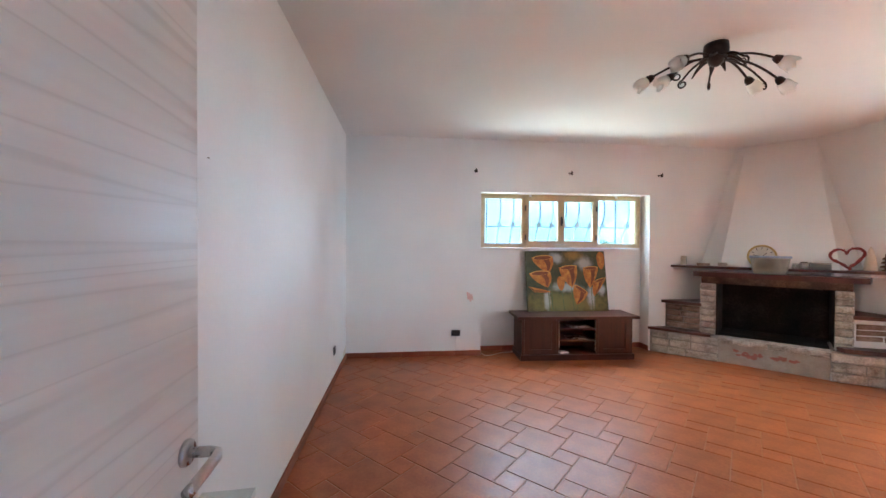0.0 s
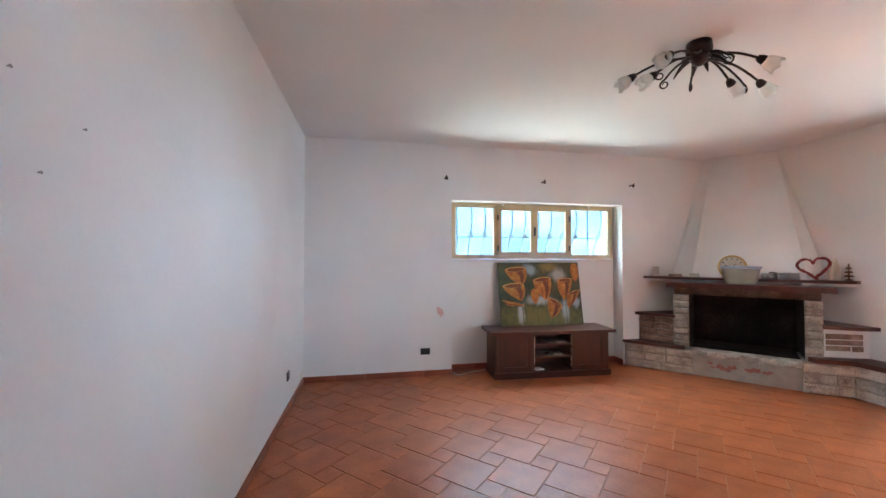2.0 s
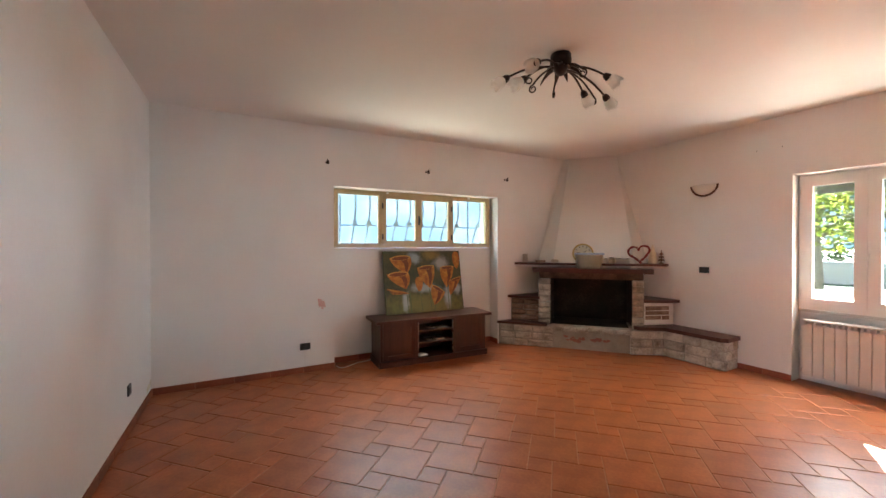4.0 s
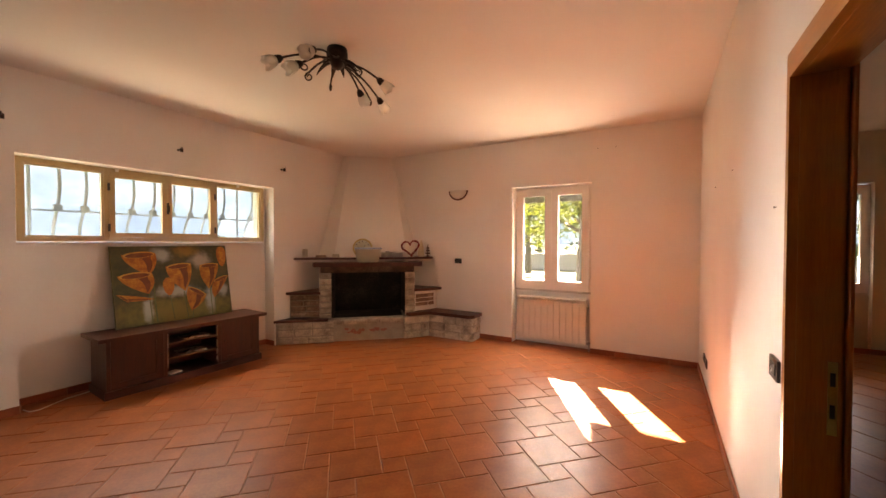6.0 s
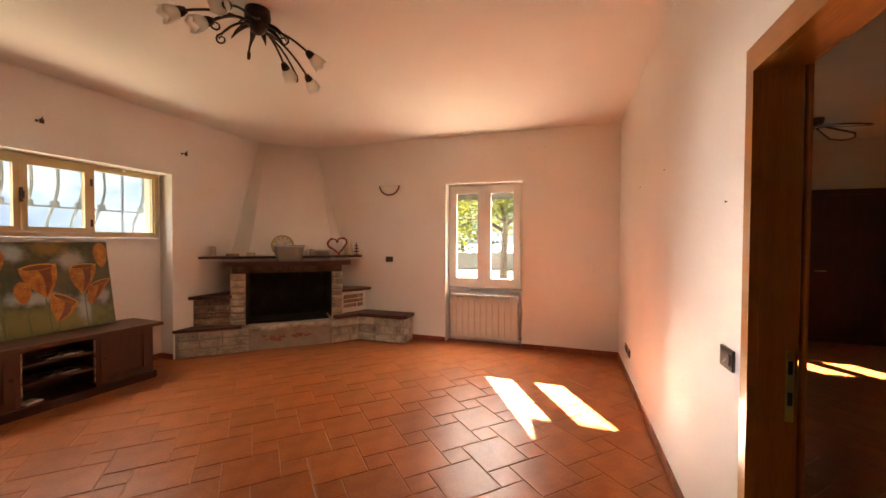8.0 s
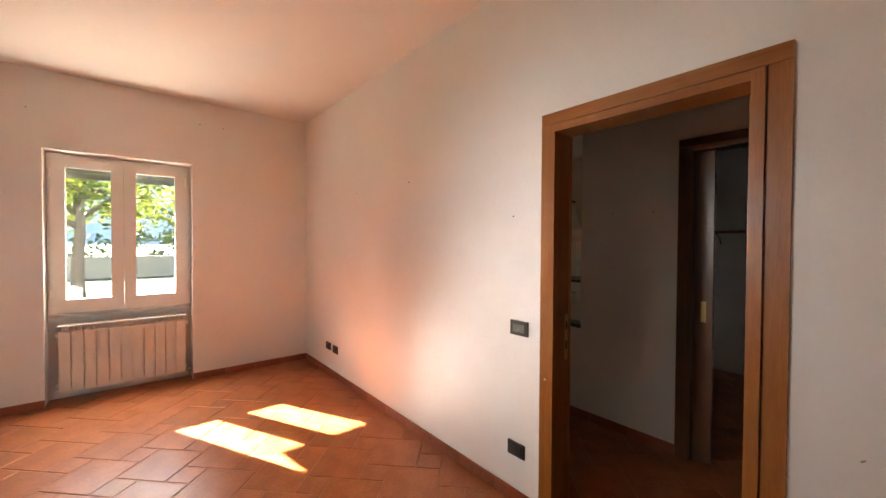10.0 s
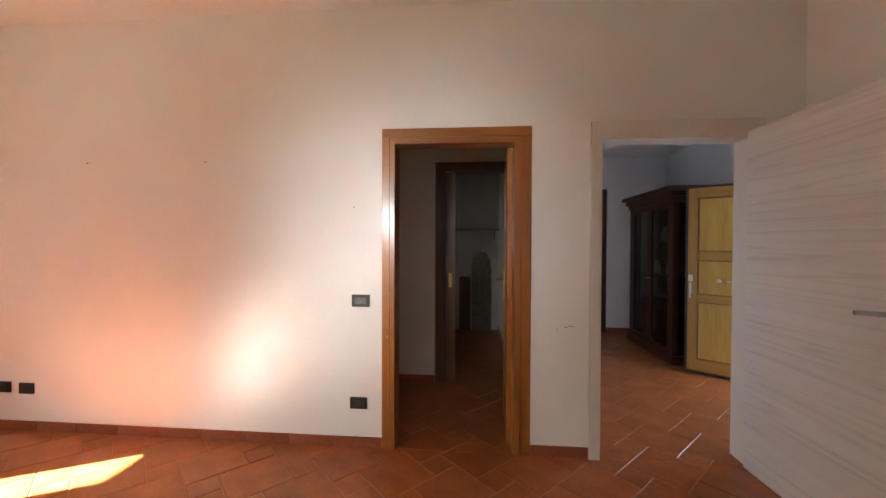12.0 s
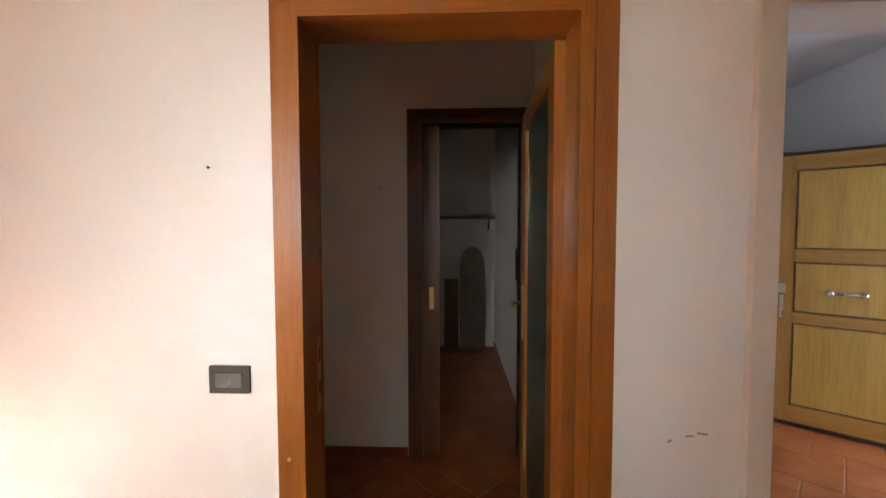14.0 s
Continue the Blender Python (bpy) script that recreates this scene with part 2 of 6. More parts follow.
structure("wall_far_room", [
    (-3.0, -0.78, -8.2, -8.0, 0, TOP), (-0.35, 2.2, -8.2, -8.0, 0, TOP), (-0.78, -0.35, -8.2, -8.0, 0, 0.85), (-0.78, -0.35, -8.2, -8.0, 2.2, TOP),
    (-3.1, -3.0, -8.2, -3.9, 0, TOP), (2.2, 2.3, -8.2, -3.9, 0, TOP), (-3.0, -1.6, -4.0, -3.9, 0, TOP), (1.0, 2.2, -3.9, -3.87, 0, TOP)], PLASTER, "white painted walls of a far room")
structure("ceiling_far_room", [(-3.1, 2.3, -8.2, -3.9, TOP, TOP + 0.2)], CEILING, "white painted far ceiling")

# openings outside the living room
bm = bmesh.new()
prism(bm, [(6.05, -0.1), (7.35, -0.1), (7.35, 2.70), (6.9, 2.62), (6.9, 6.7), (-0.9, 6.7), (-0.9, 5.45), (6.05, 5.45)], 2.58, 2.7)
# kitchen slab added out of view to cut the sun entering there
prism(bm, [(7.74, -4.6), (9.5, -4.6), (9.5, -0.3), (7.74, -0.3)], 2.58, 2.7)
tagged(mesh_object("roof_eave", bm, OUTER), "rendered roof overhang outside the windows, with an unseen slab added at the kitchen", kind="structure")

# ---- materials of things ----
GOLD_ALU = material("gold_anodised", ((0.44, 0.32, 0.17), (0.56, 0.43, 0.25)), 0.4, 5, 90, 0.04, 0.0005, metallic=0.2)
# bluish bar paint, paled to carry the glare around backlit bars
GRILLE_GLARE = material("grille_glare_paint", ((0.30, 0.38, 0.47), (0.42, 0.50, 0.58)), 0.5, 10, 90, 0.2, 0.001)
PVC = material("white_pvc", ((0.74, 0.72, 0.68), (0.80, 0.785, 0.75)), 0.35, 3, 70, 0.02, 0.0005)
RADIATOR_PAINT = material("radiator_enamel", ((0.70, 0.67, 0.62), (0.78, 0.76, 0.71)), 0.35, 5, 80, 0.03, 0.0005)
SHUTTER_GREY = material("shutter_grey", ((0.16, 0.16, 0.16), (0.24, 0.24, 0.235)), 0.5, 8, 80, 0.05, 0.001)
METAL = material("brushed_steel", ((0.42, 0.41, 0.40), (0.60, 0.59, 0.57)), 0.28, 12, 150, 0.03, 0.0003, metallic=1.0)
BRASS = material("brass", ((0.50, 0.36, 0.14), (0.66, 0.50, 0.22)), 0.32, 12, 120, 0.03, 0.0003, metallic=1.0)
IRON = material("bronzed_iron", ((0.018, 0.012, 0.010), (0.06, 0.038, 0.03)), 0.45, 14, 140, 0.2, 0.0008, metallic=0.6)
STONE = material("rough_limestone", ((0.24, 0.195, 0.15), (0.46, 0.41, 0.345), (0.64, 0.585, 0.51)), 0.9, 9, 55, 0.7, 0.008, vary=0.22)
STONE_WARM = material("rough_red_stone", ((0.15, 0.085, 0.06), (0.27, 0.175, 0.13), (0.44, 0.34, 0.27)), 0.9, 9, 55, 0.7, 0.008, vary=0.22)
BROWN_STONE = material("brown_lintel_stone", ((0.04, 0.022, 0.015), (0.085, 0.05, 0.034), (0.15, 0.10, 0.07)), 0.85, 9, 55, 0.7, 0.008)
MORTAR = material("mortar", ((0.27, 0.245, 0.215), (0.42, 0.385, 0.34)), 0.95, 12, 80, 0.6, 0.004)
SOOT = material("soot", ((0.008, 0.006, 0.005), (0.022, 0.016, 0.013), (0.07, 0.05, 0.04)), 0.95, 4, 40, 0.5, 0.006)
BROWN_SLAB = material("brown_glazed_slab", ((0.040, 0.012, 0.008), (0.075, 0.022, 0.014), (0.115, 0.038, 0.026)), 0.42, 6, 60, 0.3, 0.003)
HEARTH_RENDER = material("hearth_render", ((0.36, 0.32, 0.27), (0.50, 0.46, 0.40)), 0.95, 9, 70, 0.5, 0.003)
RED_PAINT = material("red_brush_paint", ((0.34, 0.13, 0.10), (0.46, 0.22, 0.18)), 0.8, 20, 90, 0.1, 0.001)
DARK_WOOD_X = wood("mahogany_level", (0.030, 0.0072, 0.0045), (0.074, 0.0185, 0.0105), 0.33, 0.25, "x")
DARK_WOOD_Z = wood("mahogany_upright", (0.030, 0.0072, 0.0045), (0.074, 0.0185, 0.0105), 0.33, 0.25, "z")
CANVAS_EDGE = material("canvas_edge", ((0.10, 0.11, 0.05), (0.20, 0.20, 0.11)), 0.9, 10, 120, 0.2, 0.001)
FROST = glass_material("frosted_glass", (0.93, 0.90, 0.86), 0.55)
BLEACHED_Y = material("bleached_wood", ((0.66, 0.61, 0.55), (0.72, 0.675, 0.62), (0.76, 0.72, 0.67)), 0.5, 1.2, 30, 0.05, 0.0006, stretch=(2.5, 2.5, 0.5), fine_mix=0.25)


def veined(name, base, vein, dark):
    """Pale laminate: soft level bands with a few thin darker veins."""
    m = material(name, base, 0.42, 1.1, 9, 0.05, 0.0006, stretch=(0.15, 0.15, 4.5), fine_mix=0.3, detail=3)
    nt = m.node_tree
    node, link = nt.nodes.new, nt.links.new
    bsdf = nt.nodes["Principled BSDF"]
    colour = bsdf.inputs["Base Color"].links[0].from_socket
    tc, mp, nz = node("ShaderNodeTexCoord"), node("ShaderNodeMapping"), node("ShaderNodeTexNoise")
    mp.inputs["Scale"].default_value = (0.09, 0.09, 3.0)
    mp.inputs["Location"].default_value = (0.4, 0.1, 2.7)
    nz.inputs["Scale"].default_value, nz.inputs["Detail"].default_value = 2.2, 2.5
    link(tc.outputs["Object"], mp.inputs["Vector"])
    link(mp.outputs["Vector"], nz.inputs["Vector"])
    ramp = node("ShaderNodeValToRGB")
    r = ramp.color_ramp
    r.elements[0].position, r.elements[0].color = 0.0, (0, 0, 0, 1)
    r.elements[1].position, r.elements[1].color = 1.0, (0, 0, 0, 1)
    for at in (0.37, 0.45, 0.53, 0.61):
        for d, v in ((-0.014, 0.0), (0.0, 1.0), (0.004, 0.25), (0.03, 0.0)):
            r.elements.new(at + d).color = (v, v, v, 1)
    link(nz.outputs["Fac"], ramp.inputs["Fac"])
    amount, mix = node("ShaderNodeMath"), node("ShaderNodeMix")
    amount.operation, mix.data_type = "MULTIPLY", "RGBA"
    amount.inputs[1].default_value = dark
    link(ramp.outputs["Color"], amount.inputs[0])
    link(amount.outputs["Value"], mix.inputs[0])
    link(colour, mix.inputs[6])
    mix.inputs[7].default_value = (*vein, 1)
    link(mix.outputs[2], bsdf.inputs["Base Color"])
    return m


BLEACHED_LEAF = veined("bleached_leaf", ((0.64, 0.605, 0.565), (0.70, 0.67, 0.63), (0.75, 0.72, 0.685)), (0.40, 0.36, 0.32), 0.36)
OAK_Z = wood("oak_upright", (0.24, 0.10, 0.018), (0.42, 0.21, 0.045), 0.4, 0.25, "z", 2.6)
OAK_FIELD = wood("oak_panel", (0.34, 0.175, 0.034), (0.50, 0.29, 0.070), 0.36, 0.3, "z", 1.4)
OAK_X = wood("oak_level", (0.24, 0.10, 0.018), (0.42, 0.21, 0.045), 0.4, 0.25, "x", 2.6)
DARK_STEEL = material("dark_steel", ((0.02, 0.017, 0.016), (0.045, 0.038, 0.035)), 0.5, 9, 90, 0.05, 0.0005, metallic=0.2)


# ---- skirting ----
SKIRT_MESHES = {}


def skirting(name, start, end, inward, label="terracotta tile skirting with pale joints"):
    """Skirting tiles 0.33 m long along a wall from start to end; inward points into the room."""
    a, b = Vector((*start, 0)), Vector((*end, 0))
    run, side = b - a, Vector((*inward, 0))
    way = run.normalized()
    bm = bmesh.new()
    z = 0.07
    for p, q in (((0, 0.0005), (run.length, 0.0065)),):
        m = Matrix((( way.x, side.x, 0, a.x), (way.y, side.y, 0, a.y), (0, 0, 1, 0), (0, 0, 0, 1)))
        box(bm, p[0], q[0], p[1], q[1], -0.004, z - 0.003, m)
    base = tagged(mesh_object(name, bm, GROUT), label, kind="structure")
    n = max(1, round(run.length / 0.333))
    step = run.length / n
    for k in range(n):
        key = round(step, 3)
        if key not in SKIRT_MESHES:
            tb = bmesh.new()
            box(tb, 0.0025, step - 0.0025, 0.0065, 0.0125, 0.0, z)
            soften(tb, 0.002, 1)
            data = bpy.data.meshes.new("skirting_tile")
            bmesh.ops.recalc_face_normals(tb, faces=tb.faces)
            tb.to_mesh(data)
            tb.free()
            data.materials.append(SKIRT)
            SKIRT_MESHES[key] = data
        ob = new("skirting_tile", SKIRT_MESHES[key])
        ob.matrix_world = m @ Matrix.Translation((k * step, 0, 0))
        ob.parent = base
    return base


skirting("baseboard_west", (WX, SY), (WX, NY), (1, 0))
skirting("baseboard_north", (WX + 0.013, NY), (1.31, NY), (0, -1))
skirting("baseboard_recess", (1.31, 5.25), (3.79, 5.25), (0, -1))
skirting("baseboard_recess_side", (1.31, NY), (1.31, 5.237), (1, 0))
skirting("baseboard_recess_end", (3.79, NY), (3.79, 5.237), (-1, 0))
skirting("baseboard_east", (EX, SY), (EX, 1.073), (-1, 0))
skirting("baseboard_east_end", (EX, 2.171), (EX, 2.69), (-1, 0))
skirting("baseboard_south", (2.126, SY), (EX - 0.013, SY), (0, 1))
skirting("baseboard_pier", (0.768, SY), (1.138, SY), (0, 1))
skirting("baseboard_passage", (1.9, -1.375), (2.86, -1.375), (0, 1))
skirting("baseboard_hall", (-1.45, -3.78), (-0.56, -3.78), (0, 1))
skirting("baseboard_closet", (1.12, -3.74), (1.12, -1.5), (1, 0))
skirting("baseboard_kitchen", (KX, -3.0), (KX, -0.3), (-1, 0))


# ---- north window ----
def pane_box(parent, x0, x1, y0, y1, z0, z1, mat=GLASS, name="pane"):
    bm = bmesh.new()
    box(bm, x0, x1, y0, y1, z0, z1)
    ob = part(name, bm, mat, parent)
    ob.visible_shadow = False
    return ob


def rails(bm, x0, x1, y0, y1, z0, z1, w):
    """Four mitre-less members of a frame in an xz plane."""
    box(bm, x0, x0 + w, y0, y1, z0, z1)
    box(bm, x1 - w, x1, y0, y1, z0, z1)
    box(bm, x0 + w, x1 - w, y0, y1, z0, z0 + w)
    box(bm, x0 + w, x1 - w, y0, y1, z1 - w, z1)


win_n = tagged(new("window_1"), "wide low window with a gold anodised frame and four panes", kind="structure")
bm = bmesh.new()
rails(bm, 1.345, 3.745, 5.205, 5.265, 1.485, 2.245, 0.045)
part("window_frame", bm, GOLD_ALU, win_n)
for x in (1.975, 3.07):
    bm = bmesh.new()
    box(bm, x - 0.02, x + 0.02, 5.207, 5.263, 1.53, 2.2)
    part("mullion", bm, GOLD_ALU, win_n)
for k, (x0, x1, w, y0) in enumerate(((1.39, 1.955, 0.014, 5.225), (1.995, 2.522, 0.048, 5.192), (2.523, 3.05, 0.048, 5.192), (3.09, 3.70, 0.014, 5.225))):
    bm = bmesh.new()
    rails(bm, x0, x1, y0, y0 + 0.05, 1.531, 2.199, w)
    soften(bm, 0.004, 1)
    sash = part("casement", bm, GOLD_ALU, win_n)
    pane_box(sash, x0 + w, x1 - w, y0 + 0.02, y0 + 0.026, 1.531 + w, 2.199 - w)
    if k in (1, 2):
        for z in (1.63, 2.05):
            bm = bmesh.new()
            lathe(bm, ((0.0, -0.04), (0.011, -0.038), (0.011, 0.038), (0.0, 0.04)), 10, Matrix.Translation((x0 - 0.006 if k == 1 else x1 + 0.006, 5.186, z)))
            part("hinge", bm, BLACK_PLASTIC, sash)
bm = bmesh.new()
box(bm, 2.515, 2.531, 5.17, 5.193, 1.80, 1.93)
box(bm, 2.512, 2.534, 5.155, 5.172, 1.83, 1.90)
soften(bm, 0.003, 1)
part("window_handle", bm, BLACK_PLASTIC, win_n, "black window latch")
bm = bmesh.new()
box(bm, 1.325, 3.775, 5.225, 5.30, 1.455, 1.482)
soften(bm, 0.004, 1)
part("window_sill", bm, WHITE_PAINT, win_n)
for x in (2.06, 3.36):
    bm = bmesh.new()
    box(bm, x - 0.012, x + 0.012, 5.18, 5.204, 2.215, 2.249)
    part("bracket", bm, PVC, win_n, "small white curtain bracket")


def grille():
    g = thing("window_grille", "bluish wrought iron grille of bowed bars outside the window, paled with glare", "grille")
    zs = [1.36 + 1.0 * i / 14 for i in range(15)]
    n = 13
    for k in range(n):
        x = 1.3 + k * 2.5 / (n - 1)
        straight = k in (1, n - 2)
        bm = bmesh.new()
        pts = []
        for z in zs:
            f = (z - 1.36)
            bow = 0 if straight else 0.17 * math.exp(-((f - 0.22) / 0.22) ** 2) - 0.05 * math.exp(-((f - 0.7) / 0.2) ** 2)
            pts.append((x, 5.60 + bow, z))
        tube(bm, pts, 0.016, 8)
        part("bar", bm, GRILLE_GLARE, g, smooth=True)
        if not straight:
            bm = bmesh.new()
            box(bm, x - 0.035, x + 0.035, 5.60, 5.635, 1.80, 1.865)
            soften(bm, 0.012, 2)
            part("boss", bm, GRILLE_GLARE, g)
    for z in (1.385, 1.80, 2.34):
        bm = bmesh.new()
        box(bm, 1.28, 3.82, 5.592, 5.612, z - 0.009, z + 0.009)
        part("crossbar", bm, GRILLE_GLARE, g)
    for x in (1.28, 3.82):
        for z in (1.385, 2.34):
            bm = bmesh.new()
            tube(bm, [(x, 5.44, z), (x, 5.6, z)], 0.009, 6)
            part("wall_stay", bm, GRILLE_GLARE, g)


grille()


# ---- east window and radiator ----
win_e = tagged(new("window_2"), "white two-leaf window with a part-lowered roller shutter above it", kind="structure")


def yrails(bm, y0, y1, x0, x1, z0, z1, w):
    box(bm, x0, x1, y0, y0 + w, z0, z1)
    box(bm, x0, x1, y1 - w, y1, z0, z1)
    box(bm, x0, x1, y0 + w, y1 - w, z0, z0 + w)
    box(bm, x0, x1, y0 + w, y1 - w, z1 - w, z1)


def east_window(win, dx, dy):
    """A white two-leaf window in a wall that faces -x; dx, dy move it."""
    bm = bmesh.new()
    yrails(bm, 1.078 + dy, 2.166 + dy, 5.835 + dx, 5.9 + dx, 0.80, 2.28, 0.055)
    soften(bm, 0.004, 1)
    part("window_frame", bm, PVC, win)
    for y0, y1 in ((1.12, 1.628), (1.63, 2.135)):
        bm = bmesh.new()
        yrails(bm, y0 + dy, y1 + dy, 5.80 + dx, 5.86 + dx, 0.838, 2.245, 0.093)
        soften(bm, 0.006, 2)
        sash = part("casement", bm, PVC, win)
        bm = bmesh.new()
        box(bm, 5.828 + dx, 5.834 + dx, y0 + 0.093 + dy, y1 - 0.093 + dy, 0.931, 2.152)
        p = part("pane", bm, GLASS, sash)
        p.visible_shadow = False
        for z in (0.98, 2.1):
            bm = bmesh.new()
            lathe(bm, ((0.0, -0.04), (0.009, -0.038), (0.009, 0.038), (0.0, 0.04)), 10, Matrix.Translation((5.796 + dx, (y0 - 0.008 if y0 < 1.5 else y1 + 0.008) + dy, z)))
            part("hinge", bm, PVC, sash)
    bm = bmesh.new()
    box(bm, 5.79 + dx, 5.80 + dx, 1.612 + dy, 1.642 + dy, 1.36, 1.43)
    box(bm, 5.765 + dx, 5.791 + dx, 1.62 + dy, 1.634 + dy, 1.40, 1.414)
    box(bm, 5.757 + dx, 5.77 + dx, 1.617 + dy, 1.637 + dy, 1.29, 1.415)
    soften(bm, 0.003, 2)
    part("window_handle", bm, PVC, win, "white lever handle")
    for k in range(3):
        bm = bmesh.new()
        box(bm, 5.955 + dx, 5.967 + dx, 1.105 + dy, 2.14 + dy, 2.075 + k * 0.06, 2.075 + k * 0.06 + 0.055)
        soften(bm, 0.004, 1)
        part("shutter_slat", bm, SHUTTER_GREY, win)
    bm = bmesh.new()
    box(bm, 5.84 + dx, 6.09 + dx, 1.076 + dy, 2.168 + dy, 0.77, 0.798)
    soften(bm, 0.004, 1)
    part("window_sill", bm, MARBLE, win)


east_window(win_e, 0, 0)


def radiator():
    r = thing("radiator", "white cast aluminium radiator with eleven sections under the window", "radiator", pose(5.70, 1.62, 0))
    n, y0, y1 = 11, -0.485, 0.47
    step = (y1 - y0) / n
    bm = bmesh.new()
    box(bm, 0.0, 0.03, y0 + 0.0035, y0 + step - 0.0035, 0.10, 0.648)
    box(bm, 0.022, 0.085, y0 + step / 2 - 0.012, y0 + step / 2 + 0.012, 0.12, 0.64)
    soften(bm, 0.006, 2)
    first = part("section", bm, RADIATOR_PAINT, r)
    for k in range(1, n):
        ob = first.copy()
        scene.collection.objects.link(ob)
        ob.location.y += k * step
    for z in (0.14, 0.61):
        bm = bmesh.new()
        tube(bm, [(0.055, y0 - 0.02, z), (0.055, y1 + 0.02, z)], 0.02, 10)
        part("manifold", bm, RADIATOR_PAINT, r)
    for k in range(n):
        bm = bmesh.new()
        for j in range(2):
            yc = y0 + (k + 0.25 + 0.5 * j) * step
            box(bm, 0.0, 0.085, yc - 0.007, yc + 0.007, 0.655, 0.687)
        part("top_grille", bm, RADIATOR_PAINT, r)
    bm = bmesh.new()
    box(bm, -0.004, 0.10, y0, y1, 0.688, 0.702)
    soften(bm, 0.004, 1)
    part("top_cover", bm, RADIATOR_PAINT, r)
    for y in (y0 + 0.2, y1 - 0.2):
        bm = bmesh.new()
        box(bm, 0.07, 0.18, y - 0.012, y + 0.012, 0.60, 0.64)
        part("wall_bracket", bm, RADIATOR_PAINT, r)
    bm = bmesh.new()
    lathe(bm, ((0.0, -0.035), (0.016, -0.03), (0.019, 0.0), (0.016, 0.03), (0, 0.035)), 12, pose(0.05, y0 - 0.035, 0.11, 90, 0, 0))
    part("valve", bm, METAL, r, "chrome valve", True)
    bm = bmesh.new()
    tube(bm, [(0.055, y0 - 0.035, 0.10), (0.055, y0 - 0.035, 0.0)], 0.008, 8)
    part("pipe", bm, METAL, r)


radiator()

# ---- fireplace ----
FIRE = pose(4.695, 4.06, 0, 0, 0, -48)
fire = thing("corner_fireplace", "rough stone corner fireplace with brown slabs and white plaster hood", "fireplace")
LEFT_WALL, RIGHT_WALL = (3.81, NY - 0.004), (EX - 0.004, 2.69)


def fl(u, d):
    """A plan point in the room from one along and behind the hearth's front."""
    p = FIRE @ Vector((u, d, 0))
    return (p.x, p.y)


def block(name, outline, z0, z1, mat, bevel=0.0, label="", parent=None):
    bm = bmesh.new()
    prism(bm, outline, z0, z1)
    if bevel:
        soften(bm, bevel, 2)
    return part(name, bm, mat, parent or fire, label)


def stones(a, b, z0, z1, courses, lengths, mat, proud=0.018, rng=random.Random(4)):
    """Rough stones laid in courses on an upright face from plan point a to b, facing to the right of a to b."""
    a, b = Vector((*a, 0)), Vector((*b, 0))
    way = (b - a).normalized()
    out = Vector((way.y, -way.x, 0))
    total = (b - a).length
    m = Matrix(((way.x, out.x, 0, a.x), (way.y, out.y, 0, a.y), (0, 0, 1, 0), (0, 0, 0, 1)))
    h = (z1 - z0) / courses
    for c in range(courses):
        s = 0.0
        while s < total - 0.02:
            w = min(total - s, rng.uniform(*lengths))
            if total - s - w < lengths[0] * 0.5:
                w = total - s
            bm = bmesh.new()
            g = 0.006
            x0, x1, lo, hi = s + g * (s > 0), s + w - g * (s + w < total), z0 + c * h + g, z0 + (c + 1) * h - g
            p = proud * rng.uniform(0.6, 1.4)
            j = lambda r=0.007: rng.uniform(-r, r)
            back = [bm.verts.new((x, -0.02, z)) for x, z in ((x0, lo), (x1, lo), (x1, hi), (x0, hi))]
            mid = [bm.verts.new((x + j(0.003), p * 0.55, z + j(0.003))) for x, z in ((x0, lo), (x1, lo), (x1, hi), (x0, hi))]
            e = min(0.016, w * 0.2)
            nx = 3
            rows = []
            for zz in (lo + e, (lo + hi) / 2 + j(0.01), hi - e):
                rows.append([bm.verts.new((x0 + e + (x1 - x0 - 2 * e) * i / nx + (j() if 0 < i < nx else 0), p + j(0.005), zz + j(0.004))) for i in range(nx + 1)])
            for r0, r1 in zip(rows, rows[1:]):
                for i in range(nx):
                    bm.faces.new((r0[i], r0[i + 1], r1[i + 1], r1[i]))
            bm.faces.new((mid[0], mid[1], *reversed(rows[0])))
            bm.faces.new((mid[1], mid[2], *[r[-1] for r in reversed(rows)]))
            bm.faces.new((mid[2], mid[3], *rows[-1]))
            bm.faces.new((mid[3], mid[0], *[r[0] for r in rows]))
            for i in range(4):
                bm.faces.new((back[i], back[(i + 1) % 4], mid[(i + 1) % 4], mid[i]))
            bmesh.ops.transform(bm, matrix=m, verts=bm.verts)
            part("stone", bm, mat, fire)
            s += w


L0, R0 = fl(-0.52, 0.0), fl(0.52, 0.0)
CORNER = (EX - 0.004, NY - 0.004)
BX = 5.385
# base blocks
block("base", [LEFT_WALL, L0, fl(-0.52, 0.7), (4.6, NY - 0.004)], 0, 0.315, MORTAR)
stones((3.83, 5.015), L0, 0, 0.315, 3, (0.16, 0.30), STONE)
block("base", [R0, (BX, 3.43), (EX - 0.004, 3.43), fl(0.75, 0.55), fl(0.52, 0.55)], 0, 0.345, MORTAR)
stones(R0, (BX, 3.43), 0, 0.33, 3, (0.18, 0.34), STONE)
block("base", [(BX, 3.43), (BX, 2.69), RIGHT_WALL, (EX - 0.004, 3.43)], 0, 0.345, MORTAR)
stones((BX, 3.42), (BX, 2.69), 0, 0.345, 3, (0.2, 0.42), STONE)
stones((BX, 2.69), (EX - 0.006, 2.69), 0, 0.345, 3, (0.14, 0.3), STONE)
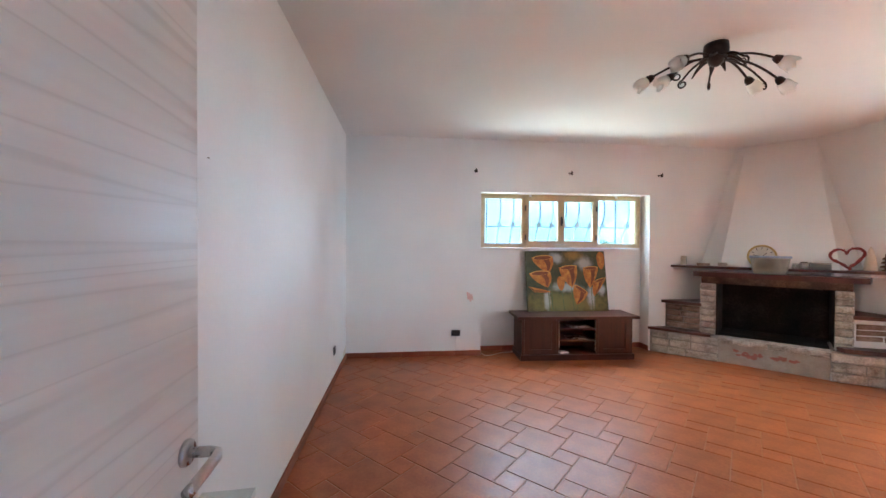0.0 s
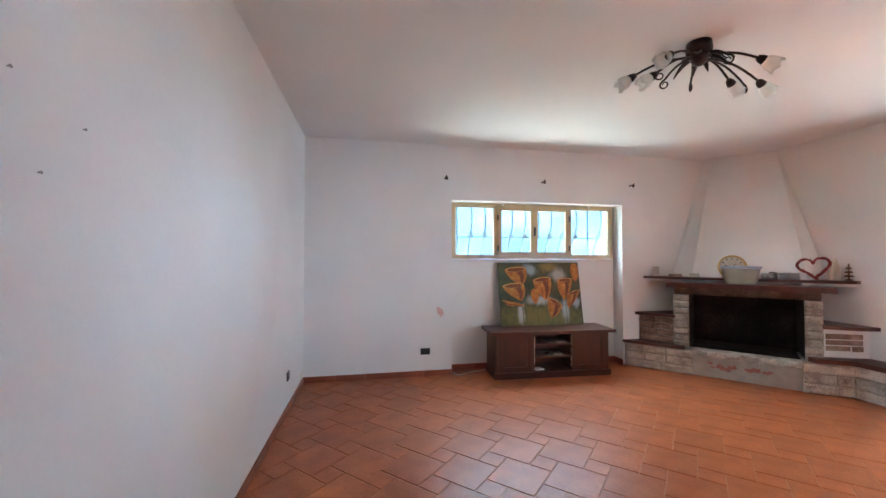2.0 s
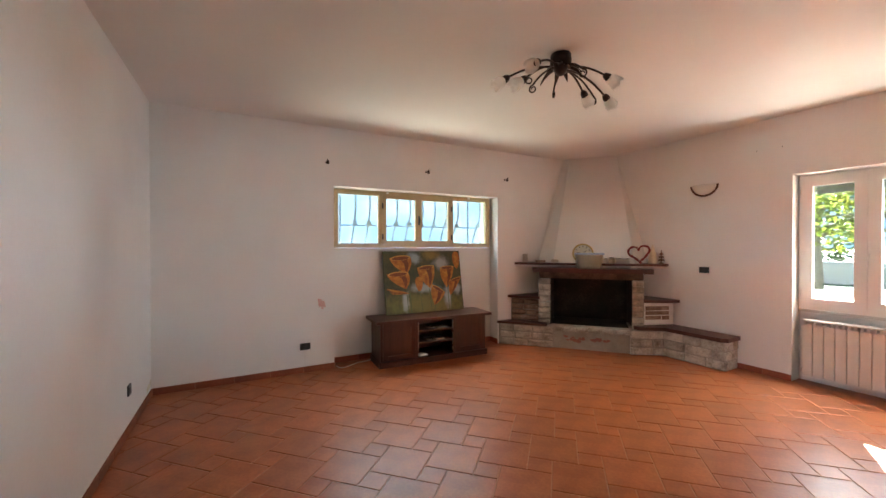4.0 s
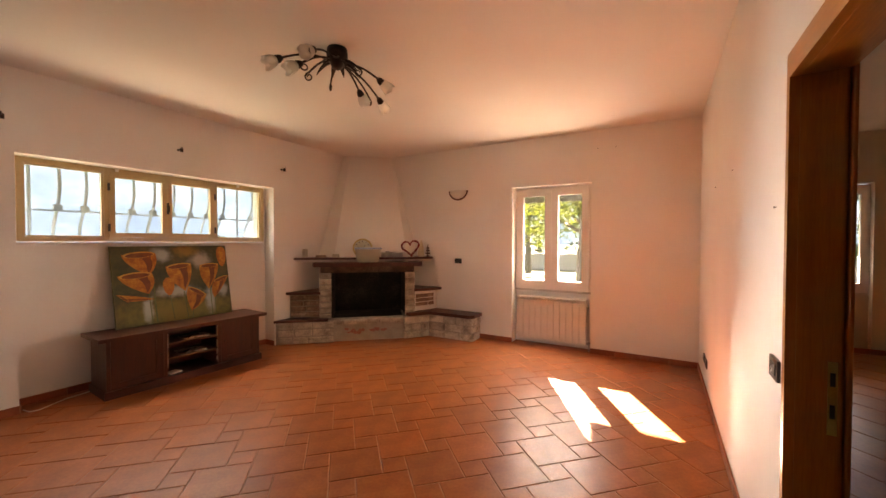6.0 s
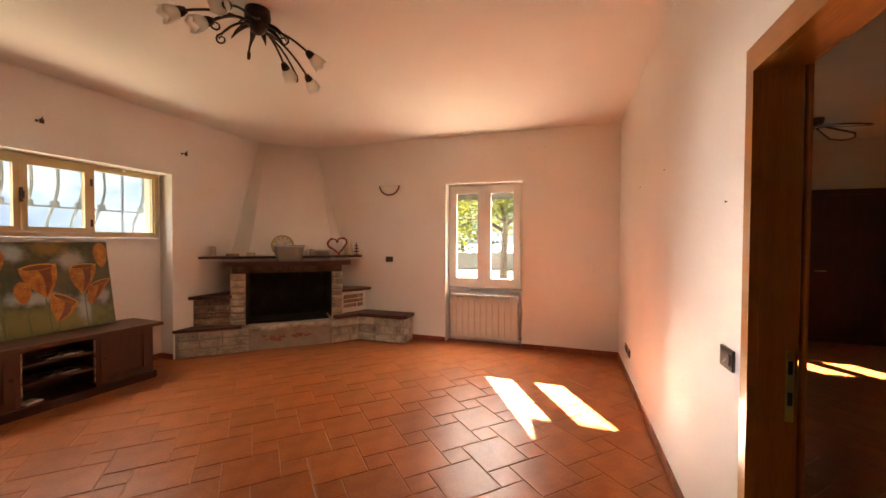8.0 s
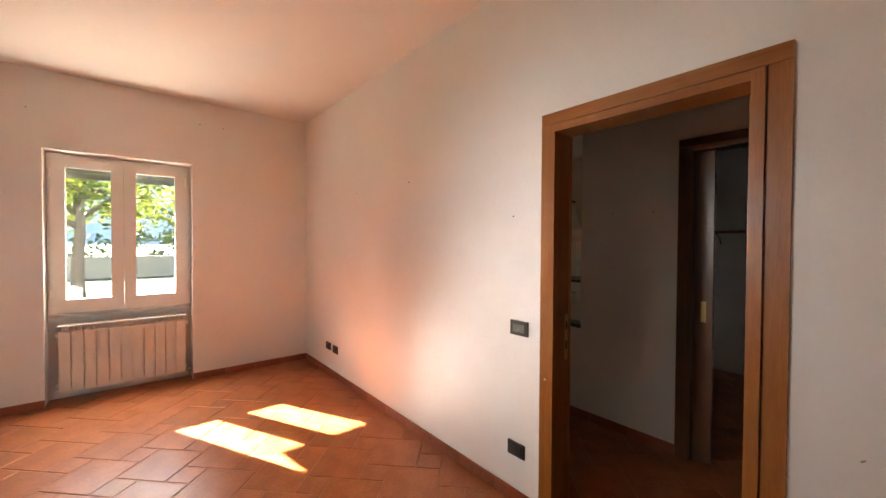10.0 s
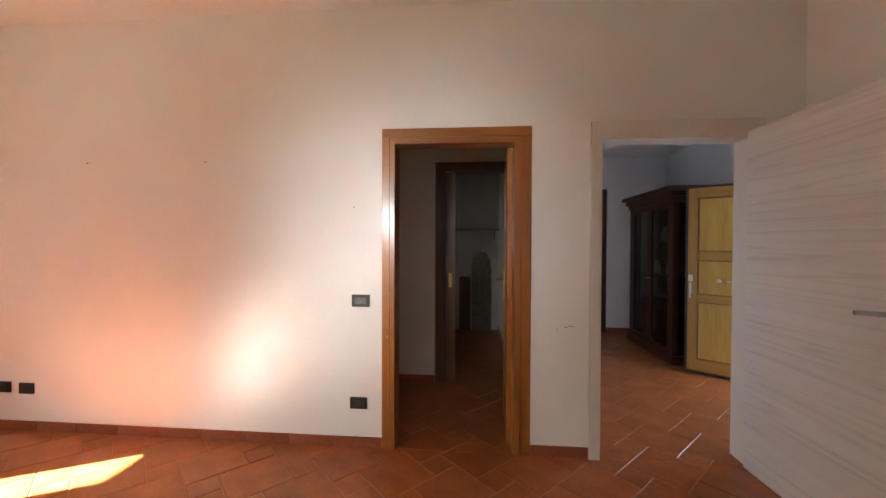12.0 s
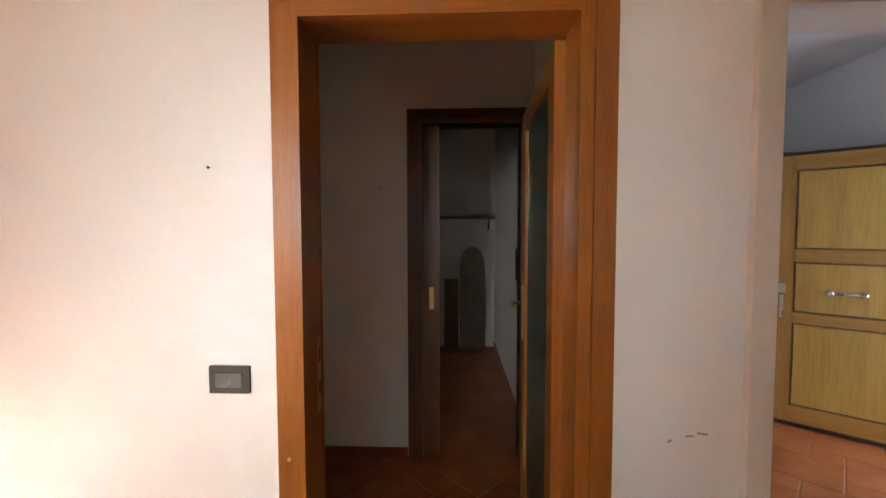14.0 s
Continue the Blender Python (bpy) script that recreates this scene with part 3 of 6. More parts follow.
# hearth
block("hearth_panel", [fl(-0.52, 0.035), fl(0.52, 0.035), fl(0.52, 0.75), fl(-0.52, 0.75)], 0, 0.25, HEARTH_RENDER, 0, "grey rendered hearth front with faded red painted leaves")
block("hearth_slab", [fl(-0.52, 0.02), fl(0.52, 0.02), fl(0.52, 0.75), fl(-0.52, 0.75)], 0.25, 0.322, STONE)
stones(fl(-0.52, 0.02), fl(0.52, 0.02), 0.25, 0.322, 1, (0.12, 0.24), STONE, 0.02)
rng = random.Random(8)
for k in range(16):
    bm = bmesh.new()
    u, z = -0.33 + k * 0.034 + (0.06 if k > 7 else 0) + rng.uniform(-0.015, 0.015), 0.145 + rng.uniform(-0.035, 0.035)
    a, r = rng.uniform(0, 6.28), rng.uniform(0.018, 0.034)
    vs = [bm.verts.new((u + r * (1 + 0.35 * math.sin(3 * t + a)) * math.cos(t), 0.0325, z + 0.7 * r * (1 + 0.35 * math.cos(2 * t + a)) * math.sin(t))) for t in (2 * math.pi * i / 12 for i in range(12))]
    bm.faces.new(vs)
    bmesh.ops.solidify(bm, geom=bm.faces[:], thickness=0.001)
    bmesh.ops.transform(bm, matrix=FIRE, verts=bm.verts)
    part("painted_leaf", bm, RED_PAINT, fire)
# firebox
for b in ((-0.6, -0.55, 0.16, 0.8, 0.322, 1.06), (0.55, 0.6, 0.16, 0.8, 0.322, 1.06), (-0.6, 0.6, 0.801, 0.85, 0.322, 1.06), (-0.549, 0.549, 0.16, 0.8, 1.04, 1.06), (-0.545, 0.545, 0.2, 0.79, 0.3225, 0.33)):
    bm = bmesh.new()
    box(bm, *b, FIRE)
    part("firebox_panel", bm, SOOT, fire, "soot-blackened firebox panel")
# piers
for s in (-1, 1):
    u0, u1 = (-0.735, -0.56) if s < 0 else (0.55, 0.70)
    block("pier", [fl(u0 + 0.012, 0.12), fl(u1 - 0.012, 0.12), fl(u1, 0.6), fl(u0, 0.6)], 0.32, 1.019, MORTAR)
    stones(fl(u0, 0.12), fl(u1, 0.12), 0.325, 1.018, 8, (0.15, 0.2), STONE, 0.036)
# lintel and mantel
block("lintel", [fl(-0.72, 0.10), fl(0.69, 0.10), fl(0.69, 0.6), fl(-0.72, 0.6)], 1.02, 1.115, BROWN_STONE, 0.008)
block("mantel", [fl(-0.80, -0.01), fl(0.80, -0.01), fl(0.86, 0.36), fl(-0.86, 0.36)], 1.115, 1.178, BROWN_SLAB, 0.012, "dark brown mantel slab")
sh_l, sh_r = (4.12, NY - 0.004), (EX - 0.004, 3.54)
block("shelf_underside", [(4.16, NY - 0.004), fl(-0.84, 0.25), fl(0.84, 0.29), (EX - 0.004, 3.58), CORNER], 1.178, 1.212, PLASTER)
block("shelf", [sh_l, fl(-1.0, 0.20), fl(-0.7, 0.17), fl(0.7, 0.21), fl(1.0, 0.28), sh_r, CORNER], 1.212, 1.245, BROWN_SLAB, 0.008, "dark brown shelf slab")
# side tiers
block("tier", [(4.05, NY - 0.004), fl(-0.735, 0.14), fl(-0.735, 0.7), (4.75, NY - 0.004)], 0.34, 0.70, MORTAR)
stones((4.06, 5.03), fl(-0.735, 0.14), 0.36, 0.69, 4, (0.18, 0.40), STONE_WARM, 0.032)
block("tier_slab", [(3.98, NY - 0.004), fl(-1.05, 0.075), fl(-0.715, 0.09), fl(-0.715, 0.6), (4.7, NY - 0.004)], 0.70, 0.74, BROWN_SLAB, 0.008, "dark brown slab")
block("tier", [fl(0.70, 0.14), (EX - 0.004, 3.47), (EX - 0.004, 4.2), fl(0.70, 0.7)], 0.36, 0.71, PLASTER)
stones(fl(0.72, 0.15), (5.62, 3.50), 0.46, 0.66, 3, (0.2, 0.4), STONE_WARM, 0.012)
block("tier_slab", [fl(0.69, 0.09), fl(1.0, 0.17), (EX - 0.004, 3.38), (EX - 0.004, 4.1), fl(0.69, 0.6)], 0.71, 0.75, BROWN_SLAB, 0.008, "dark brown slab")
# bench slabs
block("bench_slab", [(3.775, NY - 0.004), fl(-0.60, -0.035), fl(-0.60, 0.15), (4.2, NY - 0.004)], 0.317, 0.352, BROWN_SLAB, 0.01, "dark brown slab")
block("bench_slab", [fl(0.56, 0.03), fl(0.62, -0.03), (BX - 0.035, 3.40), (BX - 0.035, 2.72), (BX + 0.02, 2.655), (EX - 0.004, 2.655), (EX - 0.004, 3.6), fl(0.72, 0.2)], 0.347, 0.395, BROWN_SLAB, 0.012, "dark brown bench slab with a rounded end")
# hood
bm = bmesh.new()
low = [(4.60, NY - 0.003), fl(-0.53, 0.27), fl(0.60, 0.27), (EX - 0.003, 3.85), (EX - 0.003, NY - 0.003)]
high = [(5.155, NY - 0.003), (5.194, 4.932), (5.672, 4.401), (EX - 0.003, 4.40), (EX - 0.003, NY - 0.003)]
a = [bm.verts.new((*p, 1.245)) for p in low]
b = [bm.verts.new((*p, TOP - 0.002)) for p in high]
bm.faces.new(a[::-1])
bm.faces.new(b)
for i in range(5):
    bm.faces.new((a[i], a[(i + 1) % 5], b[(i + 1) % 5], b[i]))
part("hood", bm, PLASTER, fire, "white plaster chimney hood narrowing upwards")


# ---- TV cabinet ----
def tv_cabinet():
    t = thing("tv_cabinet", "low dark mahogany television cabinet with open middle shelves", "cabinet", pose(2.55, 4.70, 0, 0, 0, -2.6))
    w, d, h = 0.75, 0.43, 0.55
    bm = bmesh.new()
    box(bm, -w - 0.02, w + 0.02, -0.02, d, 0, 0.075)
    soften(bm, 0.012, 2)
    part("plinth", bm, DARK_WOOD_X, t)
    bm = bmesh.new()
    box(bm, -w - 0.07, w + 0.07, -0.06, d + 0.02, h, h + 0.035)
    soften(bm, 0.01, 2)
    part("top", bm, DARK_WOOD_X, t)
    for x0, x1 in ((-w, -w + 0.03), (-0.285, -0.255), (0.255, 0.285), (w - 0.03, w)):
        bm = bmesh.new()
        box(bm, x0, x1, 0.002, d, 0.075, h)
        part("side_panel", bm, DARK_WOOD_Z, t)
    bm = bmesh.new()
    box(bm, -w, w, d - 0.012, d, 0.075, h)
    part("back_panel", bm, DARK_WOOD_X, t)
    for z in (0.235, 0.39):
        bm = bmesh.new()
        box(bm, -0.255, 0.255, 0.03, d - 0.012, z, z + 0.02)
        part("shelf", bm, DARK_WOOD_X, t)
    for s in (-1, 1):
        x0, x1 = sorted((s * 0.285, s * (w - 0.03)))
        bm = bmesh.new()
        box(bm, x0 + 0.003, x1 - 0.003, 0.012, 0.028, 0.08, h - 0.004)
        rails(bm, x0 + 0.003, x1 - 0.003, 0.0, 0.0118, 0.08, h - 0.004, 0.06)
        soften(bm, 0.003, 1)
        door = part("door", bm, DARK_WOOD_Z, t)
        bm = bmesh.new()
        lathe(bm, ((0.0, 0.0), (0.006, 0.0), (0.006, 0.012), (0.012, 0.018), (0.011, 0.026), (0, 0.029)), 12, pose(s * 0.315, 0.0, 0.33, 90, 0, 0))
        part("knob", bm, IRON, door, "", True)
    for z in (0.25, 0.40):
        for x in (-0.25, 0.243):
            bm = bmesh.new()
            box(bm, x, x + 0.007, 0.005, 0.03, z - 0.14, z + 0.12)
            part("shelf_strip", bm, METAL, t, "pale metal shelf strip")


tv_cabinet()
bm = bmesh.new()
box(bm, -0.06, 0.06, -0.05, 0.05, 0, 0.008)
box(bm, -0.05, 0.05, -0.045, 0.045, 0.0082, 0.014)
soften(bm, 0.002, 1)
ob = tagged(mesh_object("booklet", bm, PVC), "pale booklets lying on the cabinet's bottom shelf", "booklet")
ob.matrix_world = pose(2.39, 4.80, 0.076, 0, 0, 12)
for z, x in ((0.255, 2.6), (0.41, 2.63)):
    bm = bmesh.new()
    box(bm, -0.13, 0.13, -0.09, 0.09, 0, 0.012)
    soften(bm, 0.003, 1)
    ob = tagged(mesh_object("glass_tray", bm, METAL), "shiny flat tray lying on a cabinet shelf", "tray")
    ob.matrix_world = pose(x, 4.87, z + 0.001, 0, 0, -2.6)

bm = bmesh.new()
tube(bm, [(1.9, 5.16, 0.02), (1.78, 5.12, 0.008), (1.62, 5.10, 0.006), (1.50, 5.03, 0.006), (1.42, 4.98, 0.006), (1.36, 5.0, 0.006), (1.34, 5.08, 0.01)], 0.005, 6)
tagged(mesh_object("cable", bm, PVC, True), "white cable lying on the floor behind the cabinet", "cable")


# ---- painting ----
def painting_ground():
    """Painted background: mottled greens, ochre below, pale blue washes."""
    m = material("painted_ground", ((0.022, 0.034, 0.016), (0.06, 0.068, 0.026), (0.12, 0.10, 0.036)), 0.5, 5, 26, 0.25, 0.001, fine_mix=0.3)
    nt = m.node_tree
    node, link = nt.nodes.new, nt.links.new
    bsdf = nt.nodes["Principled BSDF"]
    colour = bsdf.inputs["Base Color"].links[0].from_socket
    tc = node("ShaderNodeTexCoord")
    for x, z, sx, sz, c in ((0.0, 0.10, 0.8, 0.22, (0.20, 0.18, 0.045)), (-0.3, 0.16, 0.06, 0.16, (0.42, 0.47, 0.44)), (-0.14, 0.76, 0.12, 0.10, (0.33, 0.38, 0.38)),
                            (0.27, 0.68, 0.14, 0.12, (0.38, 0.36, 0.32)), (0.34, 0.2, 0.07, 0.18, (0.40, 0.44, 0.42)), (-0.02, 0.34, 0.24, 0.08, (0.38, 0.42, 0.38)), (0.12, 0.8, 0.16, 0.09, (0.26, 0.17, 0.04)), (0.5, 0.3, 0.07, 0.1, (0.4, 0.42, 0.4))):
        mp = node("ShaderNodeMapping")
        mp.inputs["Location"].default_value = (-x / sx, 0, -z / sz)
        mp.inputs["Scale"].default_value = (1 / sx, 0, 1 / sz)
        link(tc.outputs["Object"], mp.inputs["Vector"])
        ln, mr, nz, add = node("ShaderNodeVectorMath"), node("ShaderNodeMapRange"), node("ShaderNodeTexNoise"), node("ShaderNodeMath")
        ln.operation = "LENGTH"
        link(mp.outputs["Vector"], ln.inputs[0])
        nz.inputs["Scale"].default_value = 14
        link(tc.outputs["Object"], nz.inputs["Vector"])
        add.operation = "ADD"
        link(ln.outputs["Value"], add.inputs[0])
        link(nz.outputs["Fac"], add.inputs[1])
        mr.inputs["From Min"].default_value, mr.inputs["From Max"].default_value = 1.65, 0.75
        mr.interpolation_type = "SMOOTHSTEP"
        link(add.outputs["Value"], mr.inputs["Value"])
        mx = node("ShaderNodeMix")
        mx.data_type = "RGBA"
        mx.inputs["B"].default_value = (0, 0, 0, 0)
        sock_a, sock_b = mx.inputs[6], mx.inputs[7]
        sock_b.default_value = (*c, 1)
        link(mr.outputs["Result"], mx.inputs[0])
        link(colour, sock_a)
        colour = mx.outputs[2]
    link(colour, bsdf.inputs["Base Color"])
    return m


PETAL = material("painted_petal", ((0.26, 0.062, 0.010), (0.46, 0.16, 0.020), (0.62, 0.30, 0.045)), 0.5, 16, 60, 0.25, 0.001)
PETAL_LIGHT = material("painted_petal_rim", ((0.46, 0.19, 0.025), (0.72, 0.42, 0.10)), 0.5, 16, 60, 0.25, 0.001)
PETAL_DARK = material("painted_petal_throat", ((0.13, 0.035, 0.010), (0.26, 0.08, 0.018)), 0.5, 9, 45, 0.25, 0.001)
STEM = material("painted_stem", ((0.07, 0.10, 0.03), (0.15, 0.19, 0.07)), 0.5, 9, 45, 0.2, 0.001)


def flat(parent, name, outline, y, mat):
    """A thin raised shape of paint on the canvas's face."""
    bm = bmesh.new()
    f = bm.faces.new([bm.verts.new((x, y, z)) for x, z in outline])
    ext = bmesh.ops.extrude_face_region(bm, geom=[f])
    bmesh.ops.translate(bm, vec=(0, -0.0008, 0), verts=[v for v in ext["geom"] if isinstance(v, bmesh.types.BMVert)])
    return part(name, bm, mat, parent)


def painting():
    lean = math.degrees(math.atan2(0.155, 0.845))
    p = thing("painting", "canvas painting of orange calla lilies leaning on the cabinet", "painting", pose(2.575, 5.03, 0.588, -lean, 0, -1.2))
    W, H = 1.18, 0.86
    bm = bmesh.new()
    box(bm, -W / 2, W / 2, 0, 0.028, 0, H)
    soften(bm, 0.003, 1)
    part("stretcher", bm, CANVAS_EDGE, p)
    bm = bmesh.new()
    box(bm, -W / 2 + 0.002, W / 2 - 0.002, -0.0015, 0.0005, 0.002, H - 0.002)
    part("canvas", bm, painting_ground(), p, "painted canvas face")

    def at(u, v):
        return ((u - 0.5) * W, (1 - v) * H)

    stems = ((0.30, 0.36, 0.31, 1.0), (0.26, 0.58, 0.27, 1.0), (0.30, 0.68, 0.305, 0.98), (0.55, 0.62, 0.57, 0.98), (0.43, 0.65, 0.45, 0.98), (0.80, 0.6, 0.80, 1.0), (0.84, 0.74, 0.835, 0.98), (0.62, 0.88, 0.61, 1.0))
    for u0, v0, u1, v1 in stems:
        (xa, za), (xb, zb) = at(u0, v0), at(u1, v1)
        flat(p, "painted_stem", [(xa - 0.004, za), (xa + 0.004, za), (xb + 0.005, zb), (xb - 0.005, zb)], -0.0015, STEM)
    flowers = (((0.10, 0.12), (0.32, 0.10), (0.27, 0.36)), ((0.06, 0.38), (0.28, 0.36), (0.25, 0.60)), ((0.04, 0.60), (0.10, 0.68), (0.28, 0.68)),
               ((0.43, 0.29), (0.62, 0.26), (0.56, 0.60)), ((0.73, 0.29), (0.89, 0.28), (0.79, 0.60)), ((0.85, 0.52), (0.98, 0.46), (0.84, 0.74)), ((0.60, 0.58), (0.74, 0.70), (0.61, 0.88)))
    for k, (a, b, c) in enumerate(flowers):
        (ax, az), (bx, bz), (cx, cz) = at(*a), at(*b), at(*c)
        mx, mz = (ax + bx) / 2, (az + bz) / 2
        dx, dz = (bx - ax) / 2, (bz - az) / 2
        nx, nz = -dz * 0.25, dx * 0.25
        body = [(ax, az)]
        for i in range(1, 7):
            t = i / 6
            q = 0.6 * t * (1 - t)
            body.append((ax + (cx - ax) * t - q * dx * 2.1, az + (cz - az) * t - q * dz * 1.9))
        for i in range(1, 7):
            t = 1 - i / 6
            q = 0.6 * t * (1 - t)
            body.append((bx + (cx - bx) * t + q * dx * 1.7, bz + (cz - bz) * t + q * dz * 1.5))
        cen = (sum(q[0] for q in body) / len(body), sum(q[1] for q in body) / len(body))
        body = [(cen[0] + (x - cen[0]) * 1.18, cen[1] + (z - cen[1]) * 1.12) for x, z in body]
        flat(p, "painted_flower", body, -0.0015 - 0.0002 * k, PETAL)
        ring = [(mx + dx * 1.12 * math.cos(t) + nx * 1.1 * math.sin(t), mz + dz * 1.12 * math.cos(t) + nz * 1.1 * math.sin(t)) for t in (2 * math.pi * i / 18 for i in range(18))]
        flat(p, "painted_rim", ring, -0.0024 - 0.0002 * k, PETAL_LIGHT)
        ring = [(mx + dx * 0.98 * math.cos(t) + nx * 0.8 * math.sin(t) - nx * 0.16, mz + dz * 0.98 * math.cos(t) + nz * 0.8 * math.sin(t) - nz * 0.16) for t in (2 * math.pi * i / 18 for i in range(18))]
        fold = [(mx - dx * 0.1, mz - dz * 0.1 - 0.02), (mx + dx * 0.85, mz + dz * 0.85 - 0.02)]
        for i in range(1, 6):
            t = i / 5
            w = 0.55 * math.sin(math.pi * (1 - t) * 0.5) + 0.25 * math.sin(math.pi * t)
            fold.append((mx + (cx - mx) * t + dx * w, mz + (cz - mz) * t + dz * w))
        for i in range(4, 0, -1):
            t = i / 5
            w = -0.10 + 0.25 * math.sin(math.pi * t)
            fold.append((mx + (cx - mx) * t + dx * w, mz + (cz - mz) * t + dz * w))
        flat(p, "painted_fold", fold, -0.0022 - 0.0002 * k, PETAL_DARK)
        flat(p, "painted_throat", ring, -0.0033 - 0.0002 * k, PETAL_DARK)
    for u, v, ru, rv in ((0.425, 0.54, 0.048, 0.12), (0.945, 0.16, 0.05, 0.15)):
        flat(p, "painted_bud", [at(u + ru * math.cos(t) * (1 - 0.25 * math.sin(t)), v + rv * math.sin(t)) for t in (2 * math.pi * i / 16 for i in range(16))], -0.0016, PETAL)


painting()


# ---- ceiling lamp ----
def ceiling_lamp():
    o = Vector((2.465, 2.43, TOP - 0.035))
    lamp = thing("ceiling_lamp", "bronzed iron ceiling lamp with six frosted tulip shades", "lamp", pose(*o))
    bm = bmesh.new()
    lathe(bm, ((0.0, -0.125), (0.02, -0.12), (0.045, -0.10), (0.05, -0.075), (0.075, -0.055), (0.08, -0.015), (0.075, 0.034), (0.0, 0.034)), 24)
    part("canopy", bm, IRON, lamp, "", True)
    ends = ((-0.355, 0.19, -0.135), (-0.255, 0.10, -0.155), (-0.275, -0.06, -0.105), (0.31, -0.15, -0.115), (0.32, 0.07, -0.165), (0.53, 0.03, -0.17))
    bm = bmesh.new()
    for k, (x, y, z) in enumerate(ends):
        e = Vector((x, y, z))
        flatw = Vector((x, y, 0)).normalized()
        pts = []
        for i in range(9):
            t = i / 8
            q = e * t
            pts.append((q.x, q.y, -0.075 + (z + 0.075) * t ** 2 + 0.03 * math.sin(math.pi * t)))
        bm = bmesh.new()
        tube(bm, pts, 0.008, 8)
        arm = part("arm", bm, IRON, lamp, "", True)
        tilt = (flatw * 0.85 + Vector((0, 0, -0.55))).normalized()
        m = Matrix.Translation(e) @ tilt.to_track_quat("Z", "Y").to_matrix().to_4x4()
        bm = bmesh.new()
        lathe(bm, ((0.0, -0.012), (0.017, -0.01), (0.026, 0.01), (0.03, 0.034), (0.024, 0.036), (0.0, 0.03)), 14, m)
        part("holder", bm, IRON, arm, "", True)
        bm = bmesh.new()
        steps, rings = 24, []
        for r, z2, wave in ((0.02, 0.03, 0), (0.036, 0.047, 0), (0.045, 0.072, 0), (0.046, 0.094, 0.003), (0.052, 0.12, 0.012)):
            rings.append([bm.verts.new((r * math.cos(a), r * math.sin(a), z2 + wave * math.cos(5 * a))) for a in (2 * math.pi * s / steps for s in range(steps))])
        for lo, hi in zip(rings, rings[1:]):
            for s in range(steps):
                bm.faces.new((lo[s], lo[(s + 1) % steps], hi[(s + 1) % steps], hi[s]))
        bmesh.ops.recalc_face_normals(bm, faces=bm.faces)
        bmesh.ops.solidify(bm, geom=bm.faces[:], thickness=0.003)
        bmesh.ops.transform(bm, matrix=m, verts=bm.verts)
        part("shade", bm, FROST, arm, "frosted glass tulip shade", True)
    for ang, length, drop in ((150, 0.24, 0.13), (118, 0.22, 0.15), (60, 0.20, 0.16), (12, 0.50, 0.17), (-60, 0.16, 0.12)):
        a = radians(ang)
        bm = bmesh.new()
        pts = []
        for i in range(10):
            t = i / 9
            pts.append((length * t * math.cos(a), length * t * math.sin(a), -0.08 + 0.035 * math.sin(math.pi * t) - (drop - 0.09) * t * t))
        end = Vector(pts[-1])
        for i in range(1, 13):
            t = 2 * math.pi * 1.25 * i / 12
            r = 0.034 * (1 - 0.6 * i / 12)
            pts.append((end.x + math.cos(a) * (r * math.sin(t)), end.y + math.sin(a) * (r * math.sin(t)), end.z - 0.034 + r * math.cos(t)))
        n = len(pts)
        tube(bm, pts, 0.007, 6, [0.009 - 0.005 * i / n for i in range(n)])
        part("scroll", bm, IRON, lamp, "", True)
    for k in range(9):
        a = radians(20 + 40 * k)
        L = 0.12 + 0.035 * (k % 3)
        bm = bmesh.new()
        rows = []
        for i in range(8):
            t = i / 7
            w = 0.02 * math.sin(math.pi * min(1, t * 0.92 + 0.08)) + 0.003
            z = -0.085 + 0.03 * math.sin(math.pi * t) - 0.05 * t * t
            c, s = math.cos(a), math.sin(a)
            rows.append([bm.verts.new((L * t * c - v * w * s, L * t * s + v * w * c, z + 0.008 * abs(v))) for v in (-1, 0, 1)])
        for r0, r1 in zip(rows, rows[1:]):
            for i in range(2):
                bm.faces.new((r0[i], r0[i + 1], r1[i + 1], r1[i]))
        bmesh.ops.recalc_face_normals(bm, faces=bm.faces)
        bmesh.ops.solidify(bm, geom=bm.faces[:], thickness=0.002)
        part("leaf", bm, IRON, lamp, "", True)


ceiling_lamp()


# ---- wall fittings ----
def sconce():
    s = thing("wall_sconce", "half-moon white glass wall lamp with a brown wooden rim", "lamp", pose(EX, 3.07, 2.30))
    bm = bmesh.new()
    rows = []
    for i in range(9):
        ph = math.pi / 2 * i / 8
        rows.append([bm.verts.new((-0.10 * math.cos(ph) * math.sin(th) - 0.001, 0.15 * math.cos(ph) * math.cos(th), -0.13 * math.sin(ph))) for th in (math.pi * j / 16 for j in range(17))])
    for r0, r1 in zip(rows, rows[1:]):
        for j in range(16):
            bm.faces.new((r0[j], r0[j + 1], r1[j + 1], r1[j]))
    bmesh.ops.remove_doubles(bm, verts=bm.verts, dist=1e-4)
    bmesh.ops.recalc_face_normals(bm, faces=bm.faces)
    bmesh.ops.solidify(bm, geom=bm.faces[:], thickness=0.004)
    part("shade", bm, WHITE_PAINT, s, "white opal glass bowl", True)
    bm = bmesh.new()
    pts = [(-0.012, 0.16 * math.cos(t), -0.14 * math.sin(t)) for t in (math.pi * i / 20 for i in range(21))]
    tube(bm, pts, 0.013, 8)
    part("rim", bm, wood("sconce_wood", (0.09, 0.026, 0.011), (0.17, 0.055, 0.022), 0.4, 0.1), s, "dark brown wooden rim", True)


sconce()


